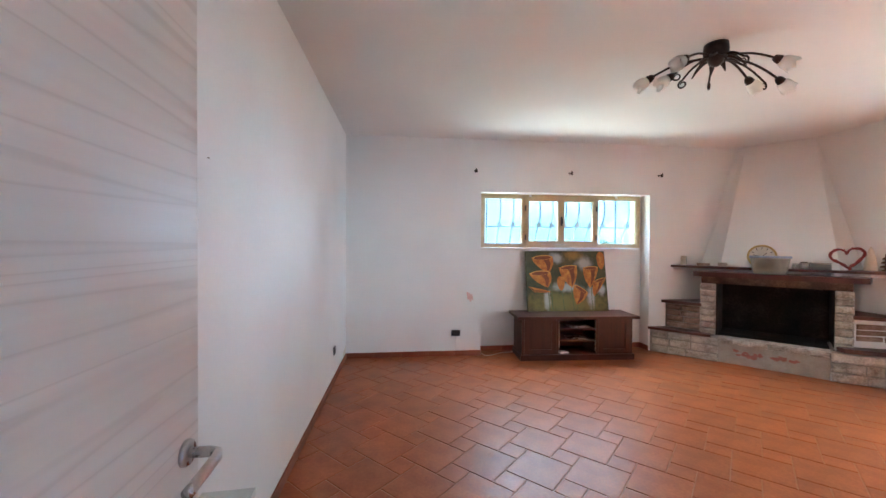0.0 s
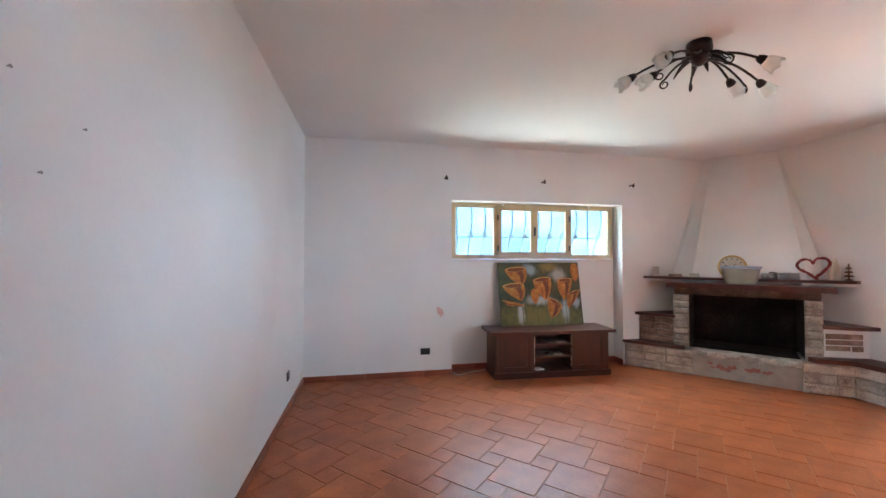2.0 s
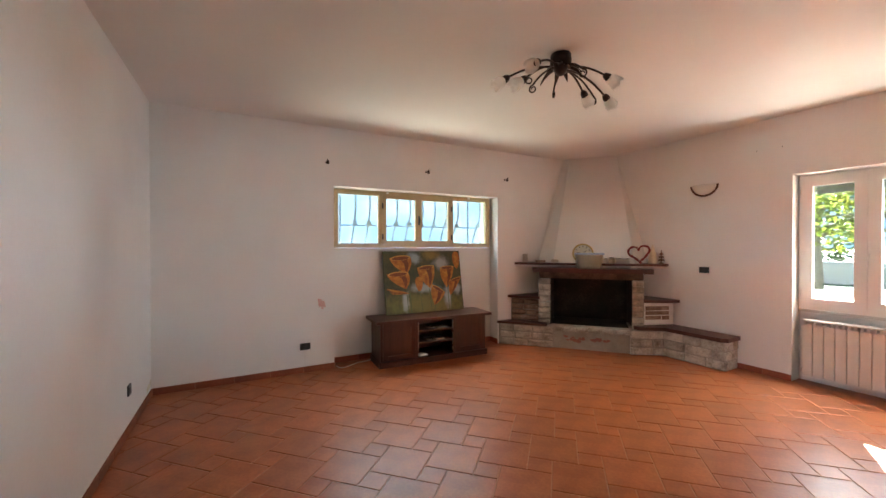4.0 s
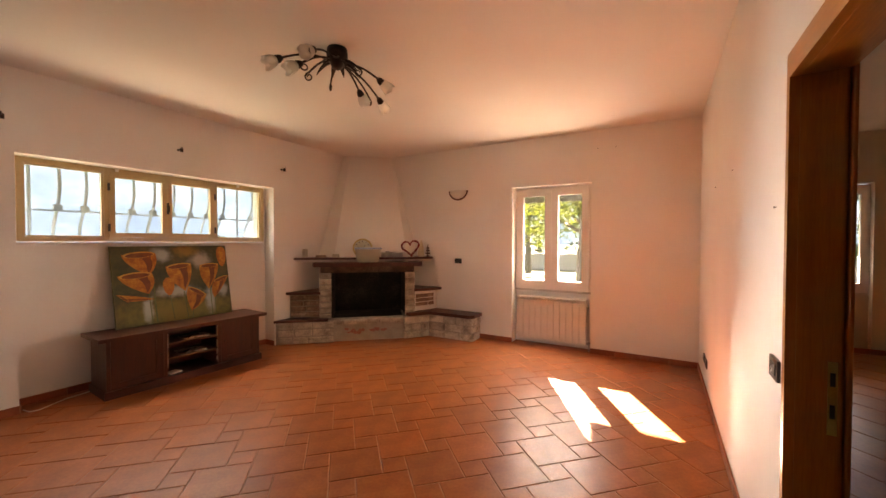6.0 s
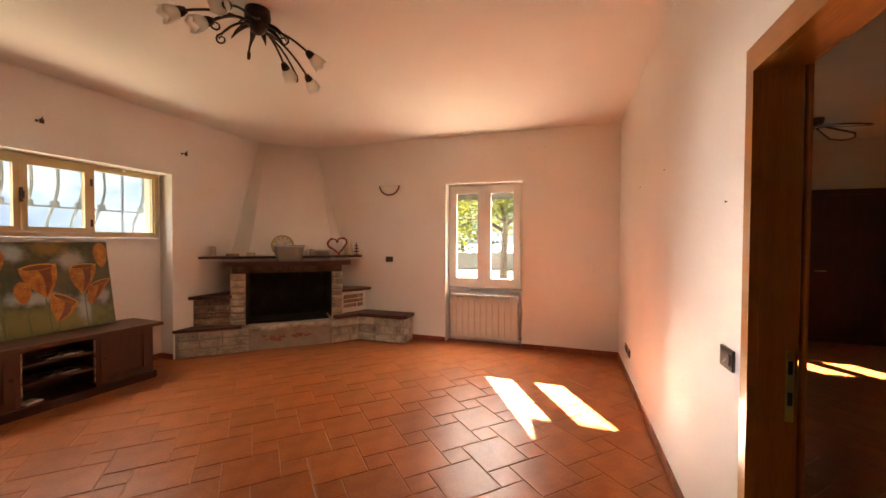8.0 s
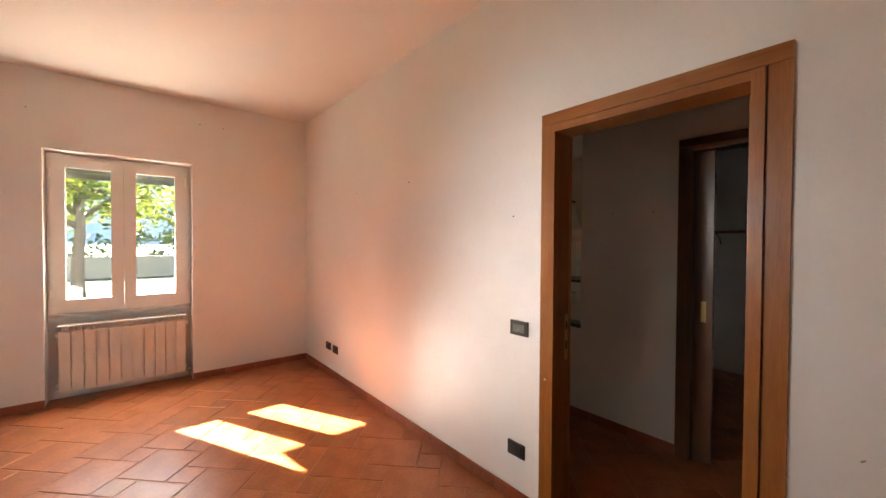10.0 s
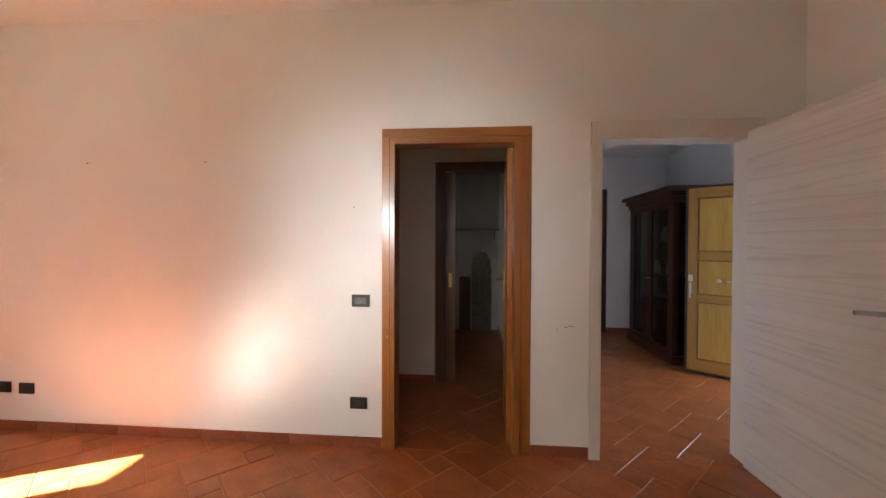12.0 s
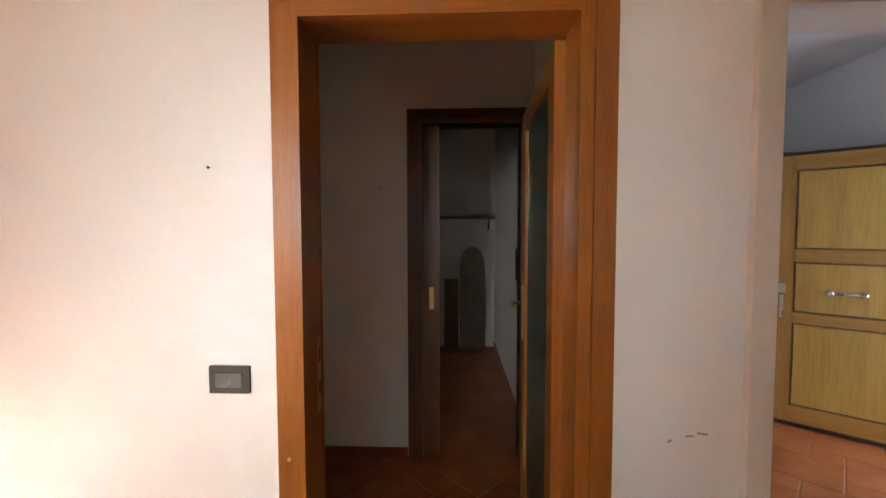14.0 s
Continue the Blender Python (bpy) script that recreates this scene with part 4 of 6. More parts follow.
def socket(name, m, label, category, wide=0.118, high=0.078, modules=3, colour=None):
    """A dark plate with module fronts; it faces -y in its own frame."""
    s = thing(name, label, category, m)
    bm = bmesh.new()
    box(bm, -wide / 2, wide / 2, -0.011, 0, -high / 2, high / 2)
    soften(bm, 0.006, 2)
    part("plate", bm, BLACK_PLASTIC, s)
    for k in range(modules):
        w = (wide - 0.04) / modules
        bm = bmesh.new()
        box(bm, -wide / 2 + 0.02 + k * w + 0.001, -wide / 2 + 0.02 + (k + 1) * w - 0.001, -0.0145, -0.0105, -0.022, 0.022)
        soften(bm, 0.0015, 1)
        part("module", bm, colour or DARK_STEEL, s)
    return s


SCREEN = material("grey_screen", ((0.10, 0.11, 0.10), (0.16, 0.17, 0.16)), 0.25, 10, 60, 0.0)
socket("wall_socket", pose(0.967, NY, 0.31), "black socket on the white wall", "socket")
bm = bmesh.new()
tube(bm, [(0.967, NY - 0.004, 0.275), (0.965, NY - 0.004, 0.16), (0.968, NY - 0.004, 0.07)], 0.003, 6)
tagged(mesh_object("socket_lead", bm, PVC, True), "thin white lead below the wall socket", "cable")
socket("wall_socket", pose(WX, 4.19, 0.345, 0, 0, 90), "small round-cornered black socket on the white wall", "socket", 0.085, 0.085, 1)
socket("wall_socket", pose(EX, 3.07, 1.185, 0, 0, -90), "black plate on the wall beside the fireplace", "socket")
socket("thermostat", pose(2.272, SY, 0.997, 0, 0, 180), "dark wall thermostat with a small grey screen", "thermostat", 0.122, 0.082, 1, SCREEN)
socket("wall_socket", pose(2.287, SY, 0.30, 0, 0, 180), "black socket low on the wall beside the door", "socket")
socket("wall_socket", pose(4.976, SY, 0.315, 0, 0, 180), "black socket of a pair on the wall", "socket", 0.115, 0.078, 2)
socket("wall_socket", pose(4.789, SY, 0.31, 0, 0, 180), "black socket of a pair on the wall", "socket", 0.115, 0.078, 2)


def hook(x):
    h = thing("curtain_hook", "black iron curtain hook on the wall above the window", "hook", pose(x, NY, 2.53), "curtain hooks")
    bm = bmesh.new()
    lathe(bm, ((0.0, 0.0), (0.013, 0.0), (0.013, 0.006), (0.0, 0.008)), 12, pose(0, 0, 0, 90, 0, 0))
    part("plate", bm, IRON, h)
    bm = bmesh.new()
    tube(bm, [(0, 0, 0), (0, -0.07, 0.0), (0.0, -0.085, 0.008), (0, -0.088, 0.025)], 0.006, 8)
    box(bm, -0.008, 0.022, -0.07, -0.058, -0.03, 0.012)
    part("arm", bm, IRON, h)


for x in (1.222, 2.57, 3.918):
    hook(x)


def nail(x, y, z, out, mat=IRON):
    bm = bmesh.new()
    p = Vector((x, y, z))
    tube(bm, [p, p + Vector(out) * 0.006], 0.002, 8)
    tube(bm, [p + Vector(out) * 0.006, p + Vector(out) * 0.0075], 0.0045, 8)
    tagged(mesh_object("nail", bm, mat), "small nail head in the white wall", "nail", "nails in the walls")


for y, z in ((1.25, 1.915), (1.475, 1.85), (1.335, 1.70)):
    nail(WX, y, z, (1, 0, 0), MORTAR)
for x, z in ((4.284, 1.955), (3.383, 1.952), (2.32, 1.63)):
    nail(x, SY, z, (0, 1, 0))
for x, z in ((2.06, 1.71), (2.36, 1.71)):
    nail(x, -1.375, z, (0, 1, 0))
for y in (0.78, 1.0, 2.26, 2.5):
    nail(EX, y, 2.72 if y < 2 else 2.62, (-1, 0, 0))


def mark(name, points, width, mat, place, label):
    """A thin smear on a wall; points are (along, up); place maps them onto it."""
    bm = bmesh.new()
    for i, ((x0, z0), (x1, z1)) in enumerate(zip(points, points[1:])):
        length, turn = math.hypot(x1 - x0, z1 - z0), math.degrees(math.atan2(z1 - z0, x1 - x0))
        box(bm, 0, length, -0.0004, 0.0004, -width / 2, width / 2, pose(x0, 0.0005 * i, z0, 0, -turn, 0))
    ob = tagged(mesh_object(name, bm, mat), label, "stain")
    ob.matrix_world = place


SMEAR = material("red_smear", ((0.70, 0.36, 0.32), (0.76, 0.58, 0.54)), 0.85, 30, 120, 0.05, 0.0005)
SCUFF = material("grey_scuff", ((0.30, 0.26, 0.24), (0.42, 0.38, 0.36)), 0.85, 30, 120, 0.0)
mark("wall_scribble", ((-0.045, 0.09), (-0.03, -0.01), (-0.02, 0.08), (0.0, -0.04), (0.012, 0.06), (0.03, -0.02)), 0.022, SMEAR, pose(1.168, NY - 0.0035, 0.78), "faded red scribble on the white wall")
DAMP = material("damp_stain", ((0.66, 0.60, 0.44), (0.76, 0.72, 0.60)), 0.85, 14, 70, 0.05, 0.0005)
mark("damp_stain", ((-0.10, 0.02), (-0.03, 0.045), (0.03, 0.03), (0.09, 0.07)), 0.05, DAMP, pose(WX + 0.0035, 4.93, 0.09, 0, 0, 90), "faint yellow damp stain low on the white wall")
mark("scuff_mark", ((0, 0), (0.03, 0.004)), 0.006, SCUFF, pose(0.862, SY + 0.0012, 0.85), "dark scuff on the white wall")
mark("scuff_mark", ((0, 0), (0.022, -0.002)), 0.005, SCUFF, pose(0.902, SY + 0.0012, 0.846), "dark scuff on the white wall")
mark("scuff_mark", ((0, 0.008), (0.01, 0)), 0.005, SCUFF, pose(0.965, SY + 0.0012, 0.825), "small dark scuff on the white wall")


# ---- doorways ----
def casing(name, label, x0, x1, top, face, back, inner0, inner1, inner_top, mz, mx, depth=0.016, step=True, both=True):
    """A door frame lining the opening inner0..inner1, with moulded casings on the wall faces."""
    f = tagged(new(name), label, kind="structure")
    for y0, y1, s in ((face, face + depth, 1), (back - depth, back, -1)) if both else ((face, face + depth, 1),):
        for a, b in ((x0, inner0), (inner1, x1)):
            bm = bmesh.new()
            if step:
                w = b - a
                a1, b1 = (a, a + w * 0.58) if a == x0 else (b - w * 0.58, b)
                a2, b2 = (a + w * 0.64, b) if a == x0 else (a, b - w * 0.64)
                box(bm, a1, b1, y0, y1, 0, inner_top + (top - inner_top) * 0.42)
                soften(bm, 0.003, 2)
                part("casing", bm, mz, f)
                bm = bmesh.new()
                box(bm, a2, b2, y0, y1 + 0.012 if s > 0 else y1, 0, inner_top + (top - inner_top) * 0.42 - 0.006)
                if s < 0:
                    bmesh.ops.translate(bm, vec=(0, -0.012, 0), verts=bm.verts)
                soften(bm, 0.011, 4)
                part("bead", bm, mz, f)
                bm = bmesh.new()
                box(bm, min(b1, b2) - 0.001, max(a1, a2) + 0.001, y0 + (0 if s > 0 else 0.010), y0 + 0.006 if s > 0 else y1, 0, inner_top + (top - inner_top) * 0.42)
                part("groove", bm, mz, f)
            else:
                box(bm, a, b, y0, y1, 0, inner_top)
                soften(bm, 0.006, 3)
                part("casing", bm, mz, f)
        bm = bmesh.new()
        if step:
            zc = inner_top + (top - inner_top) * 0.42
            box(bm, x0, x1, y0, y1, zc + 0.0012, top)
            box(bm, inner0, inner1, y0, y1 + 0.012 if s > 0 else y1, inner_top, zc - 0.006)
            soften(bm, 0.005, 3)
            part("head_casing", bm, mx, f)
            bm = bmesh.new()
            box(bm, x0 + 0.04, x1 - 0.04, y0 + (0 if s > 0 else 0.010), y0 + 0.006 if s > 0 else y1, zc - 0.0065, zc + 0.0018)
            part("groove", bm, mx, f)
            continue
        else:
            box(bm, x0, x1, y0, y1, inner_top, top)
            soften(bm, 0.006, 3)
        part("head_casing", bm, mx, f)
    for a, b in ((inner0 - 0.022, inner0), (inner1, inner1 + 0.022)):
        bm = bmesh.new()
        box(bm, a, b, back + 0.0005, face - 0.0005, 0, inner_top)
        part("jamb", bm, mz, f)
    bm = bmesh.new()
    box(bm, inner0 - 0.022, inner1 + 0.022, back + 0.0005, face - 0.0005, inner_top, inner_top + 0.022)
    part("head_jamb", bm, mx, f)
    return f


f1 = casing("door_1", "open doorway with a moulded honey-brown wooden frame", 1.140, 2.124, 2.148, SY, SB, 1.25, 2.037, 2.045, DOOR_WOOD_Z, DOOR_WOOD_X)
bm = bmesh.new()
box(bm, 2.0345, 2.0375, -0.235, -0.212, 0.86, 1.10)
soften(bm, 0.001, 1)
part("strike_plate", bm, BRASS, f1, "brass strike plate")
for z in (0.915, 1.02):
    bm = bmesh.new()
    box(bm, 2.0335, 2.0346, -0.230, -0.217, z, z + 0.045)
    part("strike_hole", bm, BLACK_PLASTIC, f1)
bm = bmesh.new()
lathe(bm, ((0, 0), (0.006, 0.0), (0.006, 0.004), (0, 0.006)), 10, pose(2.09, SY + 0.016, 0.76, -90, 0, 0))
part("screw_cap", bm, BRASS, f1)

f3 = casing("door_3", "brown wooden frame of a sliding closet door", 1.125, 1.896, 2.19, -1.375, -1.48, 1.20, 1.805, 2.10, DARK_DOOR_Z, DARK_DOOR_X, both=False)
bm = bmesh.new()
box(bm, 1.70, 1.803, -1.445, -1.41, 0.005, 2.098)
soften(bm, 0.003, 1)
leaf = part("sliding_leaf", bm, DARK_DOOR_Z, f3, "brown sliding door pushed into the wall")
bm = bmesh.new()
box(bm, 1.735, 1.765, -1.4095, -1.4075, 0.95, 1.09)
soften(bm, 0.006, 2)
part("pull", bm, BRASS, leaf, "recessed brass pull")


def glazed_door():
    d = thing("glazed_door", "brown wooden door with a frosted green-blue glass pane standing open", "door", pose(1.247, -0.25, 0.006, 0, 0, -92.6))
    L, H, t = 0.775, 2.03, 0.036
    bm = bmesh.new()
    rails(bm, 0, L, 0.0, t, 0, H, 0.10)
    soften(bm, 0.004, 1)
    part("door_frame", bm, DOOR_WOOD_Z, d)
    bm = bmesh.new()
    box(bm, 0.10, L - 0.10, t / 2 - 0.003, t / 2 + 0.003, 0.10, H - 0.10)
    part("pane", bm, glass_material("green_frosted_glass", (0.45, 0.72, 0.70), 0.4), d, "frosted blue-green glass")
    bm = bmesh.new()
    box(bm, L - 0.075, L - 0.035, t, t + 0.006, 0.88, 1.16)
    soften(bm, 0.002, 1)
    part("lock_plate", bm, BRASS, d)
    bm = bmesh.new()
    tube(bm, [(L - 0.055, t, 1.07), (L - 0.055, t + 0.05, 1.07), (L - 0.075, t + 0.058, 1.07), (L - 0.17, t + 0.055, 1.065)], 0.008, 8)
    part("door_handle", bm, BRASS, d, "brass lever handle", True)


glazed_door()

f2 = casing("door_2", "doorway with a pale bleached-wood frame", -0.268, 0.768, 2.166, SY, SB, -0.19, 0.70, 2.05, BLEACHED_Y, BLEACHED_Y, depth=0.026, step=False)


def white_door():
    d = thing("panel_door", "pale grey-white wood-grain door standing wide open", "door", pose(-0.203, -0.105, 0.008, 0, 0, 91.8))
    L, H, t = 0.878, 2.07, 0.042
    bm = bmesh.new()
    box(bm, 0, L, -t, 0, 0, H)
    soften(bm, 0.003, 2)
    part("leaf", bm, BLEACHED_LEAF, d)
    for s in (-1, 1):
        y = 0.0 if s > 0 else -t
        bm = bmesh.new()
        lathe(bm, ((0, 0), (0.026, 0), (0.026, 0.007), (0.022, 0.01), (0, 0.01)), 20, pose(L - 0.05, y, 1.10, -90 * s, 0, 0))
        part("rose", bm, METAL, d, "", True)
        bm = bmesh.new()
        tube(bm, [(L - 0.05, y, 1.10), (L - 0.05, y + s * 0.048, 1.10), (L - 0.055, y + s * 0.06, 1.10), (L - 0.07, y + s * 0.066, 1.098), (L - 0.165, y + s * 0.06, 1.088)], 0.0105, 12)
        part("door_handle", bm, METAL, d, "steel lever handle", True)
        bm = bmesh.new()
        lathe(bm, ((0, 0), (0.025, 0), (0.025, 0.007), (0.02, 0.01), (0, 0.01)), 20, pose(L - 0.05, y, 1.0, -90 * s, 0, 0))
        part("key_rose", bm, METAL, d, "", True)
    for z in (0.25, 1.8):
        bm = bmesh.new()
        lathe(bm, ((0, -0.04), (0.008, -0.04), (0.008, 0.04), (0, 0.04)), 10, pose(-0.004, -0.006, z))
        part("hinge", bm, METAL, d)


white_door()


# ---- things on the mantel ----
CREAM = material("cream_wax", ((0.62, 0.55, 0.42), (0.74, 0.68, 0.56)), 0.6, 10, 60, 0.1, 0.001)
RED_TWIG = material("red_twig", ((0.16, 0.012, 0.012), (0.34, 0.04, 0.035)), 0.6, 20, 120, 0.4, 0.002)
BLUE_LID = material("blue_plastic", ((0.30, 0.40, 0.58), (0.38, 0.48, 0.66)), 0.35, 8, 60, 0.02, 0.0005)
TUB = glass_material("clear_plastic", (0.97, 0.98, 0.95), 0.45)
BROWN_WOOD = wood("carved_wood", (0.09, 0.04, 0.02), (0.2, 0.1, 0.05), 0.5, 0.1)
PALE_PLASTIC = material("pale_plastic", ((0.58, 0.57, 0.53), (0.68, 0.67, 0.63)), 0.35, 5, 60, 0.03, 0.0006)
SHELF_TOP, MANTEL_TOP = 1.246, 1.179


def on_shelf(u, d, z, turn=0.0, tilt=0.0):
    x, y = fl(u, d)
    return pose(x, y, z, tilt, 0, -48 + turn)


def tub():
    t = thing("storage_tub", "clear plastic storage tub with a blue lid on the mantel", "container", on_shelf(-0.02, 0.10, MANTEL_TOP, 3))
    bm = bmesh.new()
    rings = []
    for w, d, z in ((0.15, 0.065, 0.0), (0.16, 0.07, 0.012), (0.185, 0.088, 0.19), (0.19, 0.092, 0.195)):
        ring = []
        for i in range(32):
            a = 2 * math.pi * i / 32
            c, s = math.cos(a), math.sin(a)
            ring.append(bm.verts.new((w * math.copysign(abs(c) ** 0.35, c), d * math.copysign(abs(s) ** 0.35, s), z)))
        rings.append(ring)
    bm.faces.new(rings[0][::-1])
    for lo, hi in zip(rings, rings[1:]):
        for i in range(32):
            bm.faces.new((lo[i], lo[(i + 1) % 32], hi[(i + 1) % 32], hi[i]))
    bmesh.ops.recalc_face_normals(bm, faces=bm.faces)
    bmesh.ops.solidify(bm, geom=bm.faces[:], thickness=0.002)
    part("body", bm, TUB, t, "clear plastic body", True)
    bm = bmesh.new()
    box(bm, -0.198, 0.198, -0.1, 0.1, 0.196, 0.222)
    soften(bm, 0.012, 3)
    part("lid", bm, BLUE_LID, t, "translucent blue lid")
    bm = bmesh.new()
    for k in range(5):
        box(bm, -0.13 + k * 0.052, -0.085 + k * 0.052, -0.05, 0.05, 0.006, 0.05 + 0.018 * (k % 3))
    soften(bm, 0.004, 1)
    part("contents", bm, material("tub_contents", ((0.50, 0.54, 0.42), (0.72, 0.72, 0.62)), 0.7, 14, 60, 0.1, 0.001), t)


tub()


def wheel():
    w = thing("wall_clock", "round brass-rimmed clock leaning on the chimney hood", "clock", on_shelf(-0.10, 0.225, SHELF_TOP, 0, -14))
    face = pose(0, 0, 0.15, 90, 0, 0)
    bm = bmesh.new()
    lathe(bm, ((0, -0.012), (0.135, -0.012), (0.135, 0.0), (0, 0.0)), 40, face)
    part("dial", bm, material("clock_dial", ((0.56, 0.53, 0.44), (0.70, 0.67, 0.57)), 0.5, 9, 50, 0.05, 0.0005), w)
    bm = bmesh.new()
    lathe(bm, ((0.128, -0.02), (0.15, -0.018), (0.152, 0.0), (0.146, 0.016), (0.134, 0.018), (0.128, 0.006), (0.128, -0.02)), 40, face)
    part("rim", bm, BRASS, w, "dull brass rim", True)
    for k in range(12):
        a = 2 * math.pi * k / 12
        bm = bmesh.new()
        box(bm, -0.004, 0.004, -0.004, 0.0, -0.012, 0.012, pose(0.105 * math.sin(a), 0, 0.15 + 0.105 * math.cos(a), 0, math.degrees(a), 0))
        part("hour_mark", bm, IRON, w)
    for a, L in ((50, 0.06), (-80, 0.085)):
        bm = bmesh.new()
        box(bm, -0.003, 0.003, -0.006, -0.004, -0.01, L, pose(0, 0, 0.15, 0, a, 0))
        part("clock_hand", bm, IRON, w)


wheel()


def heart():
    h = thing("heart_wreath", "red twig wreath in the shape of a heart", "wreath", on_shelf(0.67, 0.245, SHELF_TOP + 0.004, -4, -6) @ pose(0, 0, 0, 0, -7, 0))
    rng = random.Random(3)
    for strand in range(5):
        pts = []
        ph = rng.uniform(0, 6.28)
        for i in range(61):
            t = 2 * math.pi * i / 60
            x = 0.0085 * 16 * math.sin(t) ** 3
            z = 0.0082 * (13 * math.cos(t) - 5 * math.cos(2 * t) - 2 * math.cos(3 * t) - math.cos(4 * t)) + 0.15
            pts.append((x + 0.007 * math.cos(7 * t + ph), 0.008 * math.sin(7 * t + ph), z + 0.006 * math.sin(9 * t + ph)))
        bm = bmesh.new()
        tube(bm, pts, 0.0095, 6)
        part("twig", bm, RED_TWIG, h, "", True)
    for i in range(22):
        t = 2 * math.pi * i / 22
        x = 0.0085 * 16 * math.sin(t) ** 3
        z = 0.0082 * (13 * math.cos(t) - 5 * math.cos(2 * t) - 2 * math.cos(3 * t) - math.cos(4 * t)) + 0.15
        bm = bmesh.new()
        bmesh.ops.create_icosphere(bm, subdivisions=1, radius=rng.uniform(0.008, 0.013), matrix=Matrix.Translation((x + rng.uniform(-0.01, 0.01), -0.012, z + rng.uniform(-0.01, 0.01))))
        part("berry", bm, RED_TWIG, h, "", True)


heart()


def small(name, label, category, m, mat, build, smooth=False):
    bm = bmesh.new()
    build(bm)
    ob = tagged(mesh_object(name, bm, mat, smooth), label, category)
    ob.matrix_world = m
    return ob


def rough_block(w, d, h):
    def build(bm):
        box(bm, -w / 2, w / 2, -d / 2, d / 2, 0, h)
        soften(bm, min(w, d, h) * 0.16, 2)
        for v in bm.verts:
            if v.co.z > 0.002:
                v.co += 0.004 * noise.noise_vector(v.co * 40)
    return build


small("stone_block", "small grey stone standing on the fireplace shelf", "stone", on_shelf(-0.96, 0.29, SHELF_TOP), STONE, rough_block(0.07, 0.05, 0.13))
small("stone_piece", "flat pale stone lying on the fireplace shelf", "stone", on_shelf(-0.72, 0.23, SHELF_TOP, 10), STONE_WARM, rough_block(0.15, 0.07, 0.035))
small("stone_piece", "pale stone lump lying on the fireplace shelf", "stone", on_shelf(-0.50, 0.215, SHELF_TOP, -8), STONE, rough_block(0.09, 0.06, 0.05))


def jar(u, d, r, h, label, lid):
    j = thing("glass_jar", label, "jar", on_shelf(u, d, SHELF_TOP))
    bm = bmesh.new()
    lathe(bm, ((0, 0), (r * 0.92, 0), (r, 0.006), (r, h * 0.8), (r * 0.8, h * 0.9), (r * 0.8, h), (r * 0.74, h), (r * 0.74, h * 0.9), (r * 0.93, h * 0.78), (r * 0.93, 0.01), (0, 0.008)), 24)
    part("body", bm, TUB, j, "", True)
    bm = bmesh.new()
    lathe(bm, ((0, h + 0.014), (r * 0.84, h + 0.013), (r * 0.86, h + 0.001), (0, h + 0.001)), 24)
    part("lid", bm, lid, j, "", True)


jar(0.29, 0.235, 0.04, 0.075, "small glass jar with a dark lid", BLACK_PLASTIC)
jar(0.215, 0.235, 0.03, 0.06, "small glass jar with a steel lid", METAL)


def glass_box():
    g = thing("glass_box", "low clear box with a steel rim on the shelf", "box", on_shelf(0.43, 0.245, SHELF_TOP, 4))
    bm = bmesh.new()
    box(bm, -0.09, 0.09, -0.05, 0.05, 0, 0.07)
    soften(bm, 0.006, 2)
    part("body", bm, TUB, g)
    bm = bmesh.new()
    box(bm, -0.093, 0.093, -0.053, 0.053, 0.071, 0.082)
    soften(bm, 0.003, 1)
    part("lid", bm, METAL, g)
    bm = bmesh.new()
    box(bm, -0.07, 0.07, -0.03, 0.03, 0.004, 0.045)
    part("contents", bm, SHUTTER_GREY, g)


glass_box()


def saucer(bm):
    lathe(bm, ((0, 0), (0.03, 0), (0.055, 0.012), (0.06, 0.02), (0.056, 0.021), (0.03, 0.008), (0, 0.007)), 24)
    box(bm, -0.035, 0.03, -0.02, 0.025, 0.012, 0.034)


small("ashtray", "pale ashtray with a small packet in it on the mantel", "ashtray", on_shelf(0.56, 0.10, MANTEL_TOP, 15), PVC, saucer)


def candle_tree(bm):
    lathe(bm, ((0, 0), (0.055, 0), (0.06, 0.01), (0.05, 0.06), (0.057, 0.065), (0.04, 0.13), (0.047, 0.135), (0.025, 0.20), (0.03, 0.205), (0.006, 0.27), (0, 0.275)), 18)


small("tree_candle", "cream candle in the shape of a fir tree", "candle", on_shelf(0.85, 0.42, SHELF_TOP), CREAM, candle_tree, True)


def figurine():
    f = thing("spiral_figurine", "small brown carved tree figurine with spiral tiers", "figurine", on_shelf(0.965, 0.44, SHELF_TOP))
    bm = bmesh.new()
    lathe(bm, ((0, 0), (0.03, 0), (0.03, 0.012), (0.008, 0.016), (0.006, 0.19), (0, 0.195)), 14)
    part("post", bm, BROWN_WOOD, f)
    for z, r in ((0.05, 0.042), (0.095, 0.034), (0.14, 0.026)):
        bm = bmesh.new()
        lathe(bm, ((0.004, z - 0.006), (r, z - 0.01), (r * 1.05, z), (r * 0.6, z + 0.012), (0.004, z + 0.014)), 14)
        part("tier", bm, BROWN_WOOD, f)


figurine()


